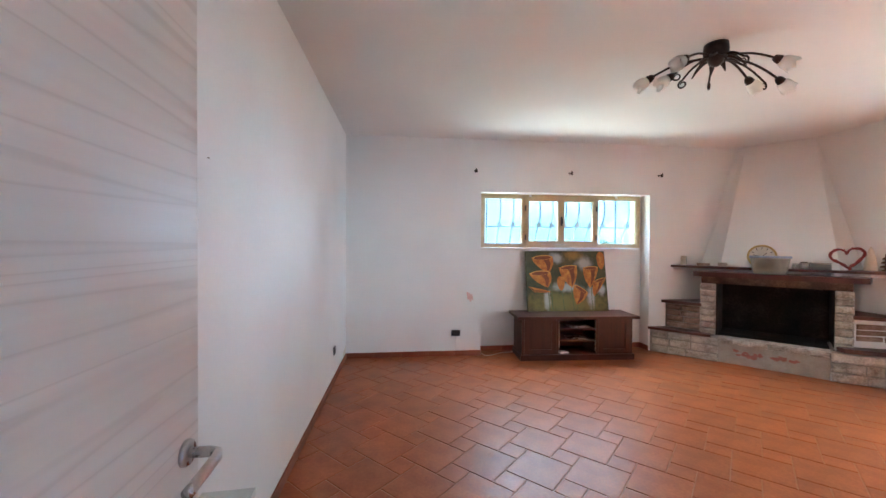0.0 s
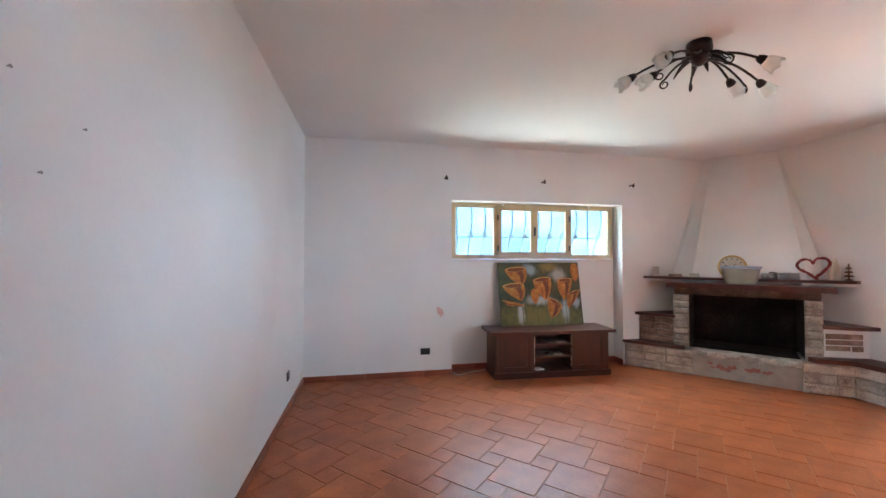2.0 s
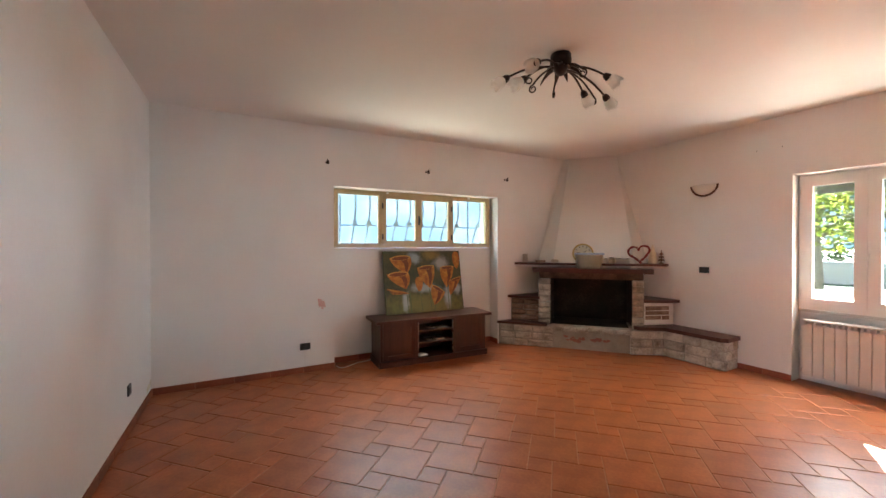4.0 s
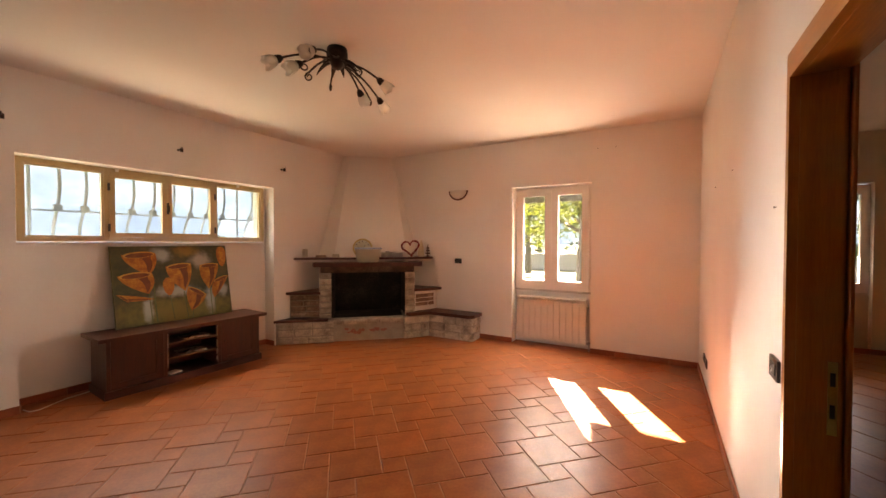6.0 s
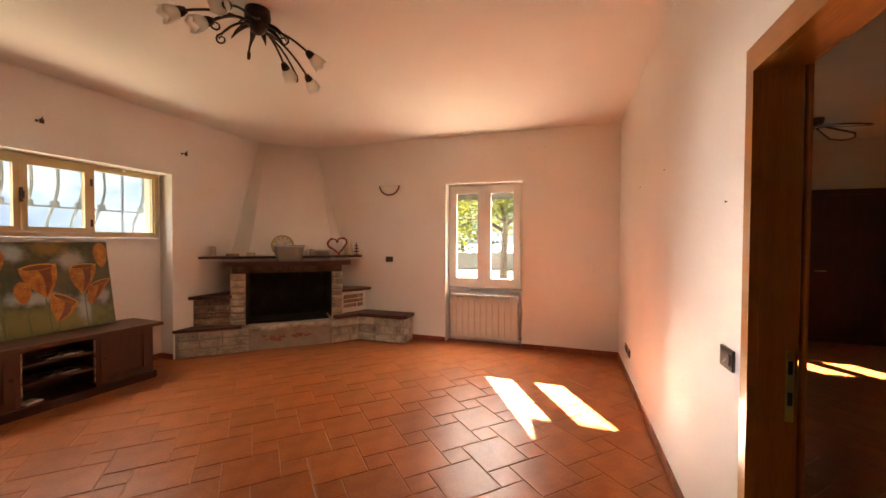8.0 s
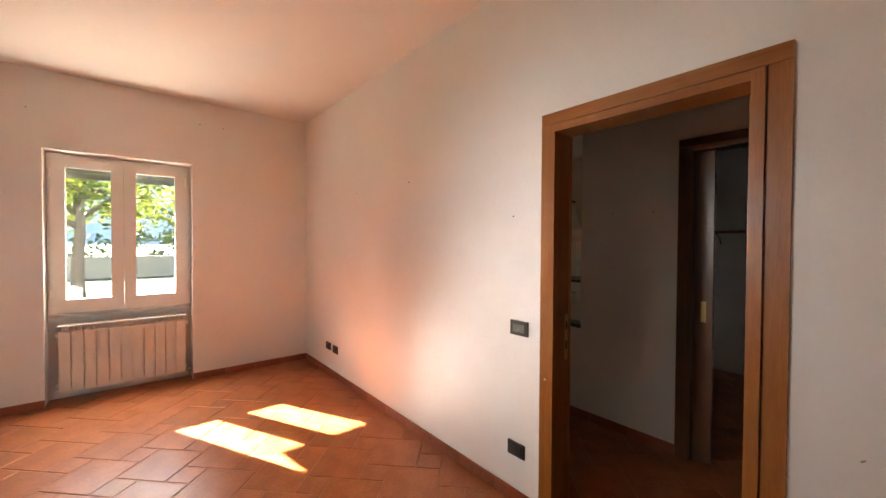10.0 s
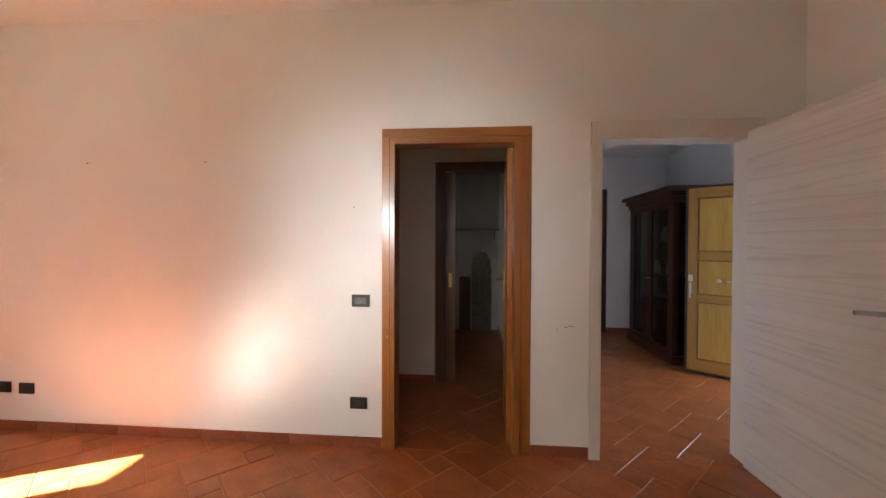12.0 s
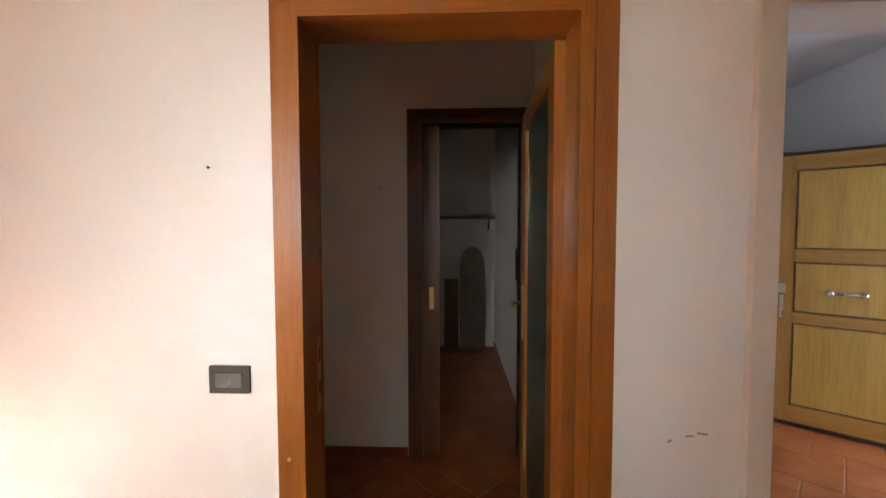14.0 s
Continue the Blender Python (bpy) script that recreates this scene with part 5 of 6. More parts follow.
# ---- bin behind the white door ----
def waste_bin():
    b = thing("waste_bin", "pale grey plastic bin standing against the wall", "bin", pose(-0.405, 1.31, 0, 0, 0, 4))
    bm = bmesh.new()
    rings = []
    for w, d, z in ((0.065, 0.08, 0.0), (0.09, 0.12, 0.53), (0.095, 0.125, 0.535), (0.095, 0.125, 0.555)):
        ring = []
        for i in range(32):
            a = 2 * math.pi * i / 32
            c, s = math.cos(a), math.sin(a)
            ring.append(bm.verts.new((w * math.copysign(abs(c) ** 0.4, c), d * math.copysign(abs(s) ** 0.4, s), z)))
        rings.append(ring)
    bm.faces.new(rings[0][::-1])
    for lo, hi in zip(rings, rings[1:]):
        for i in range(32):
            bm.faces.new((lo[i], lo[(i + 1) % 32], hi[(i + 1) % 32], hi[i]))
    part("body", bm, PALE_PLASTIC, b, "", True)
    bm = bmesh.new()
    box(bm, -0.094, 0.094, -0.124, 0.124, 0.556, 0.585)
    soften(bm, 0.024, 3)
    part("lid", bm, PALE_PLASTIC, b)


waste_bin()


# ---- entrance hall ----
def front_door():
    d = thing("front_door", "oak front door with three panels standing open", "door", pose(-1.405, -1.472, 0.01, 0, 0, -37.2))
    L, H = 0.785, 2.0
    bm = bmesh.new()
    box(bm, 0, L, -0.05, 0.0, 0, H)
    soften(bm, 0.004, 1)
    part("steel_leaf", bm, DARK_STEEL, d, "dark steel leaf edge")
    x0, x1 = 0.035, L - 0.03
    zs = (0.03, 0.15, 0.765, 0.84, 1.21, 1.30, 1.87, 1.975)
    for a, b in ((x0, x0 + 0.085), (x1 - 0.085, x1)):
        bm = bmesh.new()
        box(bm, a, b, 0.0005, 0.024, zs[0], zs[-1])
        soften(bm, 0.004, 2)
        part("stile", bm, OAK_Z, d)
    for a, b in ((0, 1), (2, 3), (4, 5), (6, 7)):
        bm = bmesh.new()
        box(bm, x0 + 0.0855, x1 - 0.0855, 0.0005, 0.0238, zs[a], zs[b])
        soften(bm, 0.004, 2)
        part("rail", bm, OAK_X, d)
    for a, b in ((1, 2), (3, 4), (5, 6)):
        # darker backing wood puts shade into the grooves around each raised field
        bm = bmesh.new()
        box(bm, x0 + 0.087, x1 - 0.087, 0.0005, 0.0045, zs[a] + 0.001, zs[b] - 0.001)
        part("panel", bm, BROWN_WOOD, d)
        bm = bmesh.new()
        box(bm, x0 + 0.099, x1 - 0.099, 0.0045, 0.015, zs[a] + 0.013, zs[b] - 0.013)
        soften(bm, 0.006, 2)
        part("raised_field", bm, OAK_FIELD, d)
    bm = bmesh.new()
    tube(bm, [(0.33, 0.05, 1.0), (0.40, 0.058, 1.0), (0.47, 0.05, 1.0)], 0.008, 8)
    pull = part("pull_handle", bm, METAL, d, "steel pull handle", True)
    for x in (0.32, 0.48):
        bm = bmesh.new()
        lathe(bm, ((0, 0), (0.022, 0), (0.016, 0.012), (0.012, 0.035), (0.02, 0.045), (0.016, 0.06), (0, 0.064)), 14, pose(x, 0.009, 1.0, -90, 0, 0))
        part("knob", bm, METAL, pull, "", True)
    bm = bmesh.new()
    lathe(bm, ((0, 0), (0.012, 0), (0.012, 0.004), (0.006, 0.006), (0, 0.006)), 14, pose(0.40, 0.009, 1.47, -90, 0, 0))
    part("spy_hole", bm, METAL, d)
    bm = bmesh.new()
    box(bm, L - 0.075, L - 0.035, 0.0241, 0.032, 0.98, 1.05)
    soften(bm, 0.004, 1)
    part("lock", bm, METAL, d)
    bm = bmesh.new()
    box(bm, L - 0.066, L - 0.044, 0.0241, 0.036, 0.80, 0.965)
    soften(bm, 0.004, 1)
    part("lever", bm, METAL, d)


front_door()
f4 = tagged(new("door_4"), "dark steel frame of the front door", kind="structure")
for y0, y1 in ((-1.46, -1.41), (-0.65, -0.60)):
    bm = bmesh.new()
    box(bm, -1.56, -1.47, y0, y1, 0, 2.08)
    part("jamb", bm, DARK_STEEL, f4)
bm = bmesh.new()
box(bm, -1.56, -1.47, -1.41, -0.65, 2.03, 2.08)
part("head_jamb", bm, DARK_STEEL, f4)


def china_cabinet():
    c = thing("china_cabinet", "dark mahogany china cabinet with glazed doors", "cabinet", pose(-1.2, -2.76, 0))
    D, W, H = 0.44, 0.60, 2.0
    for z0, z1, o in ((0, 0.10, 0.02), (H - 0.12, H - 0.06, 0.02), (H - 0.06, H, 0.05), (H, H + 0.05, 0.09)):
        bm = bmesh.new()
        box(bm, 0, D + o, -W - o, W + o, z0, z1)
        soften(bm, 0.01, 2)
        part("plinth" if z0 == 0 else "cornice", bm, DARK_WOOD_X, c)
    bm = bmesh.new()
    box(bm, 0, 0.015, -W, W, 0.10, H - 0.12)
    part("back_panel", bm, DARK_WOOD_Z, c)
    for y in (-W, W - 0.06):
        for x in (0.016, D - 0.06):
            bm = bmesh.new()
            box(bm, x, x + 0.06, y, y + 0.06, 0.10, H - 0.12)
            soften(bm, 0.006, 1)
            part("post", bm, DARK_WOOD_Z, c)
    for y in (-W + 0.02, W - 0.026):
        bm = bmesh.new()
        box(bm, 0.077, D - 0.061, y, y + 0.006, 0.11, H - 0.13)
        part("side_pane", bm, GLASS, c)
    for z in (0.10, 0.55, 0.98, 1.42):
        bm = bmesh.new()
        box(bm, 0.016, D - 0.065, -W + 0.03, W - 0.03, z, z + 0.02)
        part("shelf", bm, DARK_WOOD_X, c)
    for y0, y1 in ((-W + 0.061, -0.001), (0.001, W - 0.061)):
        bm = bmesh.new()
        yrails(bm, y0, y1, D - 0.03, D, 0.105, H - 0.125, 0.06)
        soften(bm, 0.004, 1)
        door = part("door", bm, DARK_WOOD_Z, c)
        bm = bmesh.new()
        box(bm, D - 0.017, D - 0.012, y0 + 0.06, y1 - 0.06, 0.165, H - 0.185)
        part("pane", bm, GLASS, door)
        bm = bmesh.new()
        lathe(bm, ((0, 0), (0.008, 0), (0.006, 0.012), (0.013, 0.02), (0, 0.028)), 12, pose(D, -0.03 if y0 < -0.1 else 0.03, 0.95, 0, 90, 0))
        part("knob", bm, BRASS, door, "", True)


china_cabinet()
BLUE_CLOTH = material("blue_cloth", ((0.08, 0.14, 0.22), (0.16, 0.24, 0.34)), 0.85, 12, 80, 0.2, 0.002)
small("folded_cloth", "pale blue folded cloth on a cabinet shelf", "cloth", pose(-0.96, -3.05, 0.571), BLUE_CLOTH, rough_block(0.2, 0.28, 0.14))
for y, z in ((-2.95, 1.001), (-2.6, 1.001), (-2.75, 1.441)):
    small("vase", "small white china vase on a cabinet shelf", "vase", pose(-0.95, y, z), PVC, lambda bm: lathe(bm, ((0, 0), (0.03, 0), (0.05, 0.05), (0.045, 0.10), (0.02, 0.14), (0.028, 0.17), (0.02, 0.17), (0.012, 0.14), (0, 0.13)), 18), True)

casing("door_5", "dark wooden frame of a doorway across the hall", -0.56, 0.42, 2.25, -3.78, -3.9, -0.47, 0.33, 2.165, DARK_WOOD_Z, DARK_WOOD_X, step=True)
d6 = thing("room_door", "dark wooden door standing open into the far room", "door", pose(-0.455, -3.93, 0.006, 0, 0, -84))
bm = bmesh.new()
box(bm, 0, 0.78, -0.04, 0, 0, 2.14)
soften(bm, 0.004, 1)
leaf6 = part("leaf", bm, DARK_WOOD_Z, d6)
for z0, z1 in ((0.15, 0.95), (1.1, 2.0)):
    bm = bmesh.new()
    box(bm, 0.12, 0.66, 0.0005, 0.008, z0, z1)
    soften(bm, 0.004, 1)
    part("panel", bm, DARK_WOOD_Z, leaf6)
bm = bmesh.new()
tube(bm, [(0.72, 0, 1.02), (0.72, 0.05, 1.02), (0.60, 0.055, 1.02)], 0.009, 8)
part("door_handle", bm, BRASS, d6, "brass lever handle", True)
small("ceiling_hook", "dark ceiling hook for a lamp in the hall", "hook", pose(0.1, -1.5, HALL_TOP - 0.02), IRON, lambda bm: lathe(bm, ((0, -0.02), (0.012, -0.015), (0.03, 0.0), (0.03, 0.019), (0, 0.019)), 16))

win_f = tagged(new("window_4"), "white window of the far room", kind="structure")
bm = bmesh.new()
rails(bm, -0.778, -0.352, -8.12, -8.06, 0.852, 2.198, 0.06)
part("window_frame", bm, PVC, win_f)
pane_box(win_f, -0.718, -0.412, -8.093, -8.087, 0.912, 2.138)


# ---- closet ----
COVER = material("quilted_cover", ((0.16, 0.13, 0.10), (0.26, 0.22, 0.17), (0.34, 0.30, 0.24)), 0.9, 22, 80, 0.4, 0.004)


def ironing_board():
    b = thing("ironing_board", "ironing board with a worn beige patterned cover leaning on the wall", "ironing board", pose(1.40, -3.58, 0, 5, 0, 0))
    bm = bmesh.new()
    outline = [(-0.15, 0.02), (0.15, 0.02), (0.16, 0.5), (0.155, 0.95), (0.14, 1.12), (0.10, 1.22), (0.04, 1.26), (-0.04, 1.26), (-0.10, 1.22), (-0.14, 1.12), (-0.155, 0.95), (-0.16, 0.5)]
    lo = [bm.verts.new((x, 0.0, z)) for x, z in outline]
    hi = [bm.verts.new((x, 0.03, z)) for x, z in outline]
    bm.faces.new(lo)
    bm.faces.new(hi[::-1])
    for i in range(len(outline)):
        j = (i + 1) % len(outline)
        bm.faces.new((lo[i], hi[i], hi[j], lo[j]))
    soften(bm, 0.008, 2)
    part("cover", bm, COVER, b, "beige quilted cover")
    for x in (-0.09, 0.09):
        bm = bmesh.new()
        tube(bm, [(x, -0.02, 0.01), (x * 0.6, -0.03, 0.5), (x, -0.02, 0.95)], 0.011, 8)
        part("leg", bm, METAL, b)


ironing_board()
small("narrow_board", "narrow brown board leaning in the closet corner", "board", pose(1.66, -3.66, 0, 4, 0, 0), BROWN_WOOD, lambda bm: box(bm, -0.09, 0.09, 0, 0.02, 0.002, 0.86))
shelf = thing("wall_shelf", "wooden shelf on a bracket across the closet wall", "shelf", pose(1.7, -3.75, 1.6))
bm = bmesh.new()
box(bm, -0.57, 0.7, 0.0, 0.24, 0, 0.025)
soften(bm, 0.003, 1)
part("board", bm, BROWN_WOOD, shelf)
for x in (-0.5, 0.55):
    bm = bmesh.new()
    tube(bm, [(x, 0.004, -0.13), (x, 0.10, -0.03), (x, 0.2, -0.006)], 0.009, 6)
    part("bracket", bm, IRON, shelf)
socket("wall_box", pose(1.12, -1.96, 1.19, 0, 0, 90), "dark blue-grey box on the closet wall", "box", 0.10, 0.24, 1)


# ---- kitchen ----
UNIT = material("cream_kitchen_unit", ((0.50, 0.47, 0.40), (0.60, 0.57, 0.50)), 0.4, 4, 60, 0.03, 0.0005)
WALL_TILE = material("kitchen_wall_tile", ((0.52, 0.47, 0.38), (0.64, 0.60, 0.52)), 0.3, 6, 60, 0.05, 0.001, vary=0.12)
STONE_TOP = material("dark_worktop", ((0.03, 0.028, 0.027), (0.07, 0.066, 0.062)), 0.25, 15, 120, 0.03, 0.0005)
small("half_wall_cap", "dark stone cap on the low kitchen wall", "wall cap", pose(2.745, -1.4275, 0.761), STONE_TOP, lambda bm: (box(bm, -0.12, 0.135, -0.07, 0.07, 0, 0.03), soften(bm, 0.004, 1)))


def kitchen_unit(x0, x1, label, oven=False):
    k = thing("oven_unit" if oven else "kitchen_unit", label, "cabinet", pose((x0 + x1) / 2, -4.44, 0), "kitchen base units")
    w = (x1 - x0) / 2
    bm = bmesh.new()
    box(bm, -w, w, 0, 0.55, 0.15, 0.86)
    part("body", bm, UNIT, k)
    bm = bmesh.new()
    box(bm, -w, w, 0, 0.5, 0, 0.15)
    part("plinth", bm, DARK_STEEL, k)
    bm = bmesh.new()
    box(bm, -w + 0.004, w - 0.004, 0.551, 0.571, 0.16, 0.855)
    soften(bm, 0.004, 1)
    door = part("door", bm, UNIT, k)
    if oven:
        bm = bmesh.new()
        box(bm, -w + 0.07, w - 0.07, 0.5715, 0.580, 0.32, 0.62)
        soften(bm, 0.004, 1)
        part("window", bm, STONE_TOP, door, "dark oven window")
        for i in range(5):
            bm = bmesh.new()
            lathe(bm, ((0, 0), (0.016, 0), (0.014, 0.02), (0, 0.022)), 12, pose(-0.2 + i * 0.1, 0.571, 0.79, -90, 0, 0))
            part("knob", bm, BLACK_PLASTIC, door)
    bm = bmesh.new()
    tube(bm, [(-0.12, 0.572, 0.70), (-0.12, 0.60, 0.70), (0.12, 0.60, 0.70), (0.12, 0.572, 0.70)], 0.006, 6)
    part("handle", bm, METAL, door)


for x0, x1, o in ((3.4, 4.0, False), (4.0, 4.6, False), (4.6, 5.2, True), (5.2, 5.8, False), (5.8, 6.4, False)):
    kitchen_unit(x0, x1, "cream built-in oven unit under the hob" if o else "cream kitchen base unit with a steel handle", o)
small("worktop", "dark stone kitchen worktop", "worktop", pose(4.9, -4.14, 0.861), STONE_TOP, lambda bm: (box(bm, -1.5, 1.5, -0.3, 0.3, 0, 0.035), soften(bm, 0.004, 1)))
hob = thing("gas_hob", "black gas hob set on the worktop", "hob", pose(4.9, -4.14, 0.897))
bm = bmesh.new()
box(bm, -0.28, 0.28, -0.24, 0.24, 0, 0.012)
part("plate", bm, STONE_TOP, hob)
for x in (-0.14, 0.14):
    for y in (-0.12, 0.12):
        bm = bmesh.new()
        lathe(bm, ((0, 0.0125), (0.045, 0.0125), (0.04, 0.03), (0, 0.03)), 14, pose(x, y, 0))
        part("burner", bm, IRON, hob)
        bm = bmesh.new()
        box(bm, x - 0.1, x + 0.1, y - 0.006, y + 0.006, 0.031, 0.042)
        box(bm, x - 0.006, x + 0.006, y - 0.1, y - 0.007, 0.031, 0.042)
        box(bm, x - 0.006, x + 0.006, y + 0.007, y + 0.1, 0.031, 0.042)
        part("grate", bm, IRON, hob)
hood = thing("cooker_hood", "cream plaster cooker hood with a curved wooden edge", "cooker hood", pose(4.9, -4.445, 1.62))
bm = bmesh.new()
a = [bm.verts.new(p) for p in ((-0.45, 0, 0.1), (0.45, 0, 0.1), (0.45, 0.5, 0.1), (-0.45, 0.5, 0.1))]
b = [bm.verts.new(p) for p in ((-0.3, 0, 0.56), (0.3, 0, 0.56), (0.3, 0.34, 0.56), (-0.3, 0.34, 0.56))]
bm.faces.new(a[::-1])
bm.faces.new(b)
for i in range(4):
    bm.faces.new((a[i], a[(i + 1) % 4], b[(i + 1) % 4], b[i]))
part("canopy", bm, UNIT, hood)
bm = bmesh.new()
n = 16
top = [bm.verts.new((-0.46 + 0.92 * i / n, 0.51, 0.11)) for i in range(n + 1)]
bot = [bm.verts.new((-0.46 + 0.92 * i / n, 0.51, -0.02 + 0.08 * math.sin(math.pi * i / n) ** 2)) for i in range(n + 1)]
for i in range(n):
    bm.faces.new((bot[i], bot[i + 1], top[i + 1], top[i]))
bmesh.ops.recalc_face_normals(bm, faces=bm.faces)
bmesh.ops.solidify(bm, geom=bm.faces[:], thickness=0.02)
part("valance", bm, UNIT, hood)
bm = bmesh.new()
box(bm, -0.34, 0.34, 0.0, 0.38, 0.561, 0.60)
soften(bm, 0.006, 1)
part("trim", bm, DARK_WOOD_X, hood, "dark wooden trim")
splash = tagged(new("trim_backsplash"), "cream kitchen wall tiles behind the hob", kind="structure")
bm = bmesh.new()
box(bm, 0, 0.146, 0, 0.008, 0, 0.146)
soften(bm, 0.002, 1)
first = None
for i in range(16):
    for j in range(4):
        if first is None:
            first = part("wall_tile", bm, WALL_TILE, splash)
            ob = first
        else:
            ob = first.copy()
            scene.collection.objects.link(ob)
        ob.location = (3.5 + i * 0.15, -4.4495, 0.91 + j * 0.15)
win_k = tagged(new("window_3"), "white two-leaf kitchen window", kind="structure")
east_window(win_k, 1.83, -3.29)
kd = thing("kitchen_door", "dark wooden panelled door in the kitchen wall", "door", pose(KX - 0.001, -3.35, 0.005, 0, 0, 90))
bm = bmesh.new()
box(bm, -0.5, 0.5, 0.0, 0.03, 0, 2.24)
rails(bm, -0.5, 0.5, 0.03, 0.045, 0, 2.24, 0.08)
soften(bm, 0.003, 1)
part("leaf", bm, DARK_WOOD_Z, kd)
bm = bmesh.new()
tube(bm, [(0.36, 0.03, 1.05), (0.36, 0.08, 1.05), (0.26, 0.085, 1.05)], 0.009, 8)
part("door_handle", bm, BRASS, kd, "brass lever handle", True)


def kitchen_lamp():
    k = thing("kitchen_lamp", "dark wooden kitchen ceiling lamp with fan-shaped shades", "lamp", pose(6.25, -2.35, TOP))
    bm = bmesh.new()
    lathe(bm, ((0, -0.10), (0.05, -0.09), (0.07, -0.03), (0.07, -0.001), (0, -0.001)), 18)
    part("canopy", bm, DARK_WOOD_Z, k)
    for i in range(4):
        a = math.pi / 2 * i + 0.5
        bm = bmesh.new()
        m = pose(0, 0, -0.09, 0, 14, math.degrees(a))
        pts = [(0.06, -0.04), (0.40, -0.13), (0.50, -0.07), (0.52, 0.0), (0.50, 0.07), (0.40, 0.13), (0.06, 0.04)]
        bm.faces.new([bm.verts.new((x, y, 0)) for x, y in pts])
        bmesh.ops.solidify(bm, geom=bm.faces[:], thickness=0.012)
        bmesh.ops.transform(bm, matrix=m, verts=bm.verts)
        blade = part("blade", bm, CREAM, k)
        bm = bmesh.new()
        tube(bm, [m @ Vector((x, y, 0.0)) for x, y in pts + pts[:1]], 0.012, 6)
        part("blade_rim", bm, DARK_WOOD_Z, blade)


kitchen_lamp()


# ---- garden ----
BARK = material("bark", ((0.10, 0.08, 0.065), (0.22, 0.185, 0.15)), 0.95, 8, 50, 0.8, 0.02, stretch=(3, 3, 0.7))
LEAF = material("leaf", ((0.06, 0.10, 0.012), (0.13, 0.165, 0.024), (0.22, 0.20, 0.035)), 0.6, 1.5, 20, 0.0)
leaf_nodes = LEAF.node_tree
through_leaf, leaf_mix = leaf_nodes.nodes.new("ShaderNodeBsdfTranslucent"), leaf_nodes.nodes.new("ShaderNodeMixShader")
leaf_mix.inputs["Fac"].default_value = 0.5
leaf_nodes.links.new(leaf_nodes.nodes["Principled BSDF"].inputs["Base Color"].links[0].from_socket, through_leaf.inputs["Color"])
leaf_nodes.links.new(leaf_nodes.nodes["Principled BSDF"].outputs["BSDF"], leaf_mix.inputs[1])
leaf_nodes.links.new(through_leaf.outputs["BSDF"], leaf_mix.inputs[2])
leaf_nodes.links.new(leaf_mix.outputs["Shader"], leaf_nodes.nodes["Material Output"].inputs["Surface"])
HEDGE = material("hedge_leaf", ((0.03, 0.06, 0.02), (0.08, 0.12, 0.04)), 0.7, 2, 20, 0.0)
PAVING = material("worn_paving", ((0.055, 0.055, 0.058), (0.095, 0.095, 0.098)), 0.9, 1.5, 40, 0.3, 0.004)
GARDEN_PAINT = material("garden_paint", ((0.60, 0.58, 0.54), (0.70, 0.68, 0.64)), 0.6, 5, 50, 0.1, 0.001)
# pale blue haze is mixed straight into the hill colours
DISTANT = material("hazed_hill", ((0.28, 0.38, 0.47), (0.44, 0.54, 0.60), (0.72, 0.78, 0.78)), 1.0, 0.035, 0.25, 0.0)
GROUND_Z = -0.25


def leaves(rng, centres, count, size):
    """Loose leaf blades scattered in clumps round the centres: vertices and faces."""
    vs, fs = [], []
    for _ in range(count):
        c, r = centres[rng.randrange(len(centres))]
        while True:
            o = Vector((rng.uniform(-1, 1), rng.uniform(-1, 1), rng.uniform(-0.8, 0.8)))
            if 0.05 < o.length < 1:
                break
        p = Vector(c) + o * r
        a = Vector((rng.gauss(0, 1), rng.gauss(0, 1), rng.gauss(0, 0.6))).normalized()
        b = a.orthogonal().normalized()
        b.rotate(Euler((rng.uniform(0, 6), rng.uniform(0, 6), 0)))
        s = size * rng.uniform(0.6, 1.3)
        k = len(vs)
        vs += [tuple(p - a * s), tuple(p + b * s * 0.5), tuple(p + a * s), tuple(p - b * s * 0.5)]
        fs.append((k, k + 1, k + 2, k + 3))
    return vs, fs


def tree(x, y, height, spread, seed, label, clear=1.9):
    rng = random.Random(seed)
    t = thing("tree", label, "tree", pose(x, y, GROUND_Z))
    bm = bmesh.new()
    pts = [(0.08 * math.sin(i * 1.3 + seed) * i / 6, 0.08 * math.cos(i + seed) * i / 6, height * 0.75 * i / 8) for i in range(9)]
    tube(bm, pts, 0.2, 10, [0.16 - 0.125 * i / 8 for i in range(9)])
    part("trunk", bm, BARK, t, "", True)
    centres = []
    for k in range(11):
        a = k * 2.4 + rng.uniform(-0.3, 0.3)
        z0 = clear + (height * 0.7 - clear) * k / 11
        r = spread * rng.uniform(0.6, 1.0) * (1 - 0.4 * k / 11)
        tip = Vector((r * math.cos(a), r * math.sin(a), z0 + rng.uniform(0.2, 1.0)))
        bm = bmesh.new()
        tube(bm, [(0, 0, z0), tuple(tip * 0.4 + Vector((0, 0, z0 * 0.6 + 0.25))), tuple(tip)], 0.05, 6, [0.07, 0.045, 0.015])
        part("limb", bm, BARK, t, "", True)
        for f in (0.55, 0.8, 1.0, 1.1):
            centres.append((Vector((tip.x * f, tip.y * f, z0 + (tip.z - z0) * f + rng.uniform(-0.3, 0.5))), rng.uniform(0.45, 0.9)))
    vs, fs = leaves(rng, centres, 5200, 0.085)
    data = bpy.data.meshes.new("crown")
    data.from_pydata(vs, [], fs)
    data.materials.append(LEAF)
    crown = new("crown", data)
    crown.parent = t


tree(13.6, 2.6, 5.2, 2.3, 5, "broad tree with yellow-green autumn leaves in the garden")
tree(17.5, 5.6, 5.6, 2.6, 9, "tall garden tree with yellowing leaves")
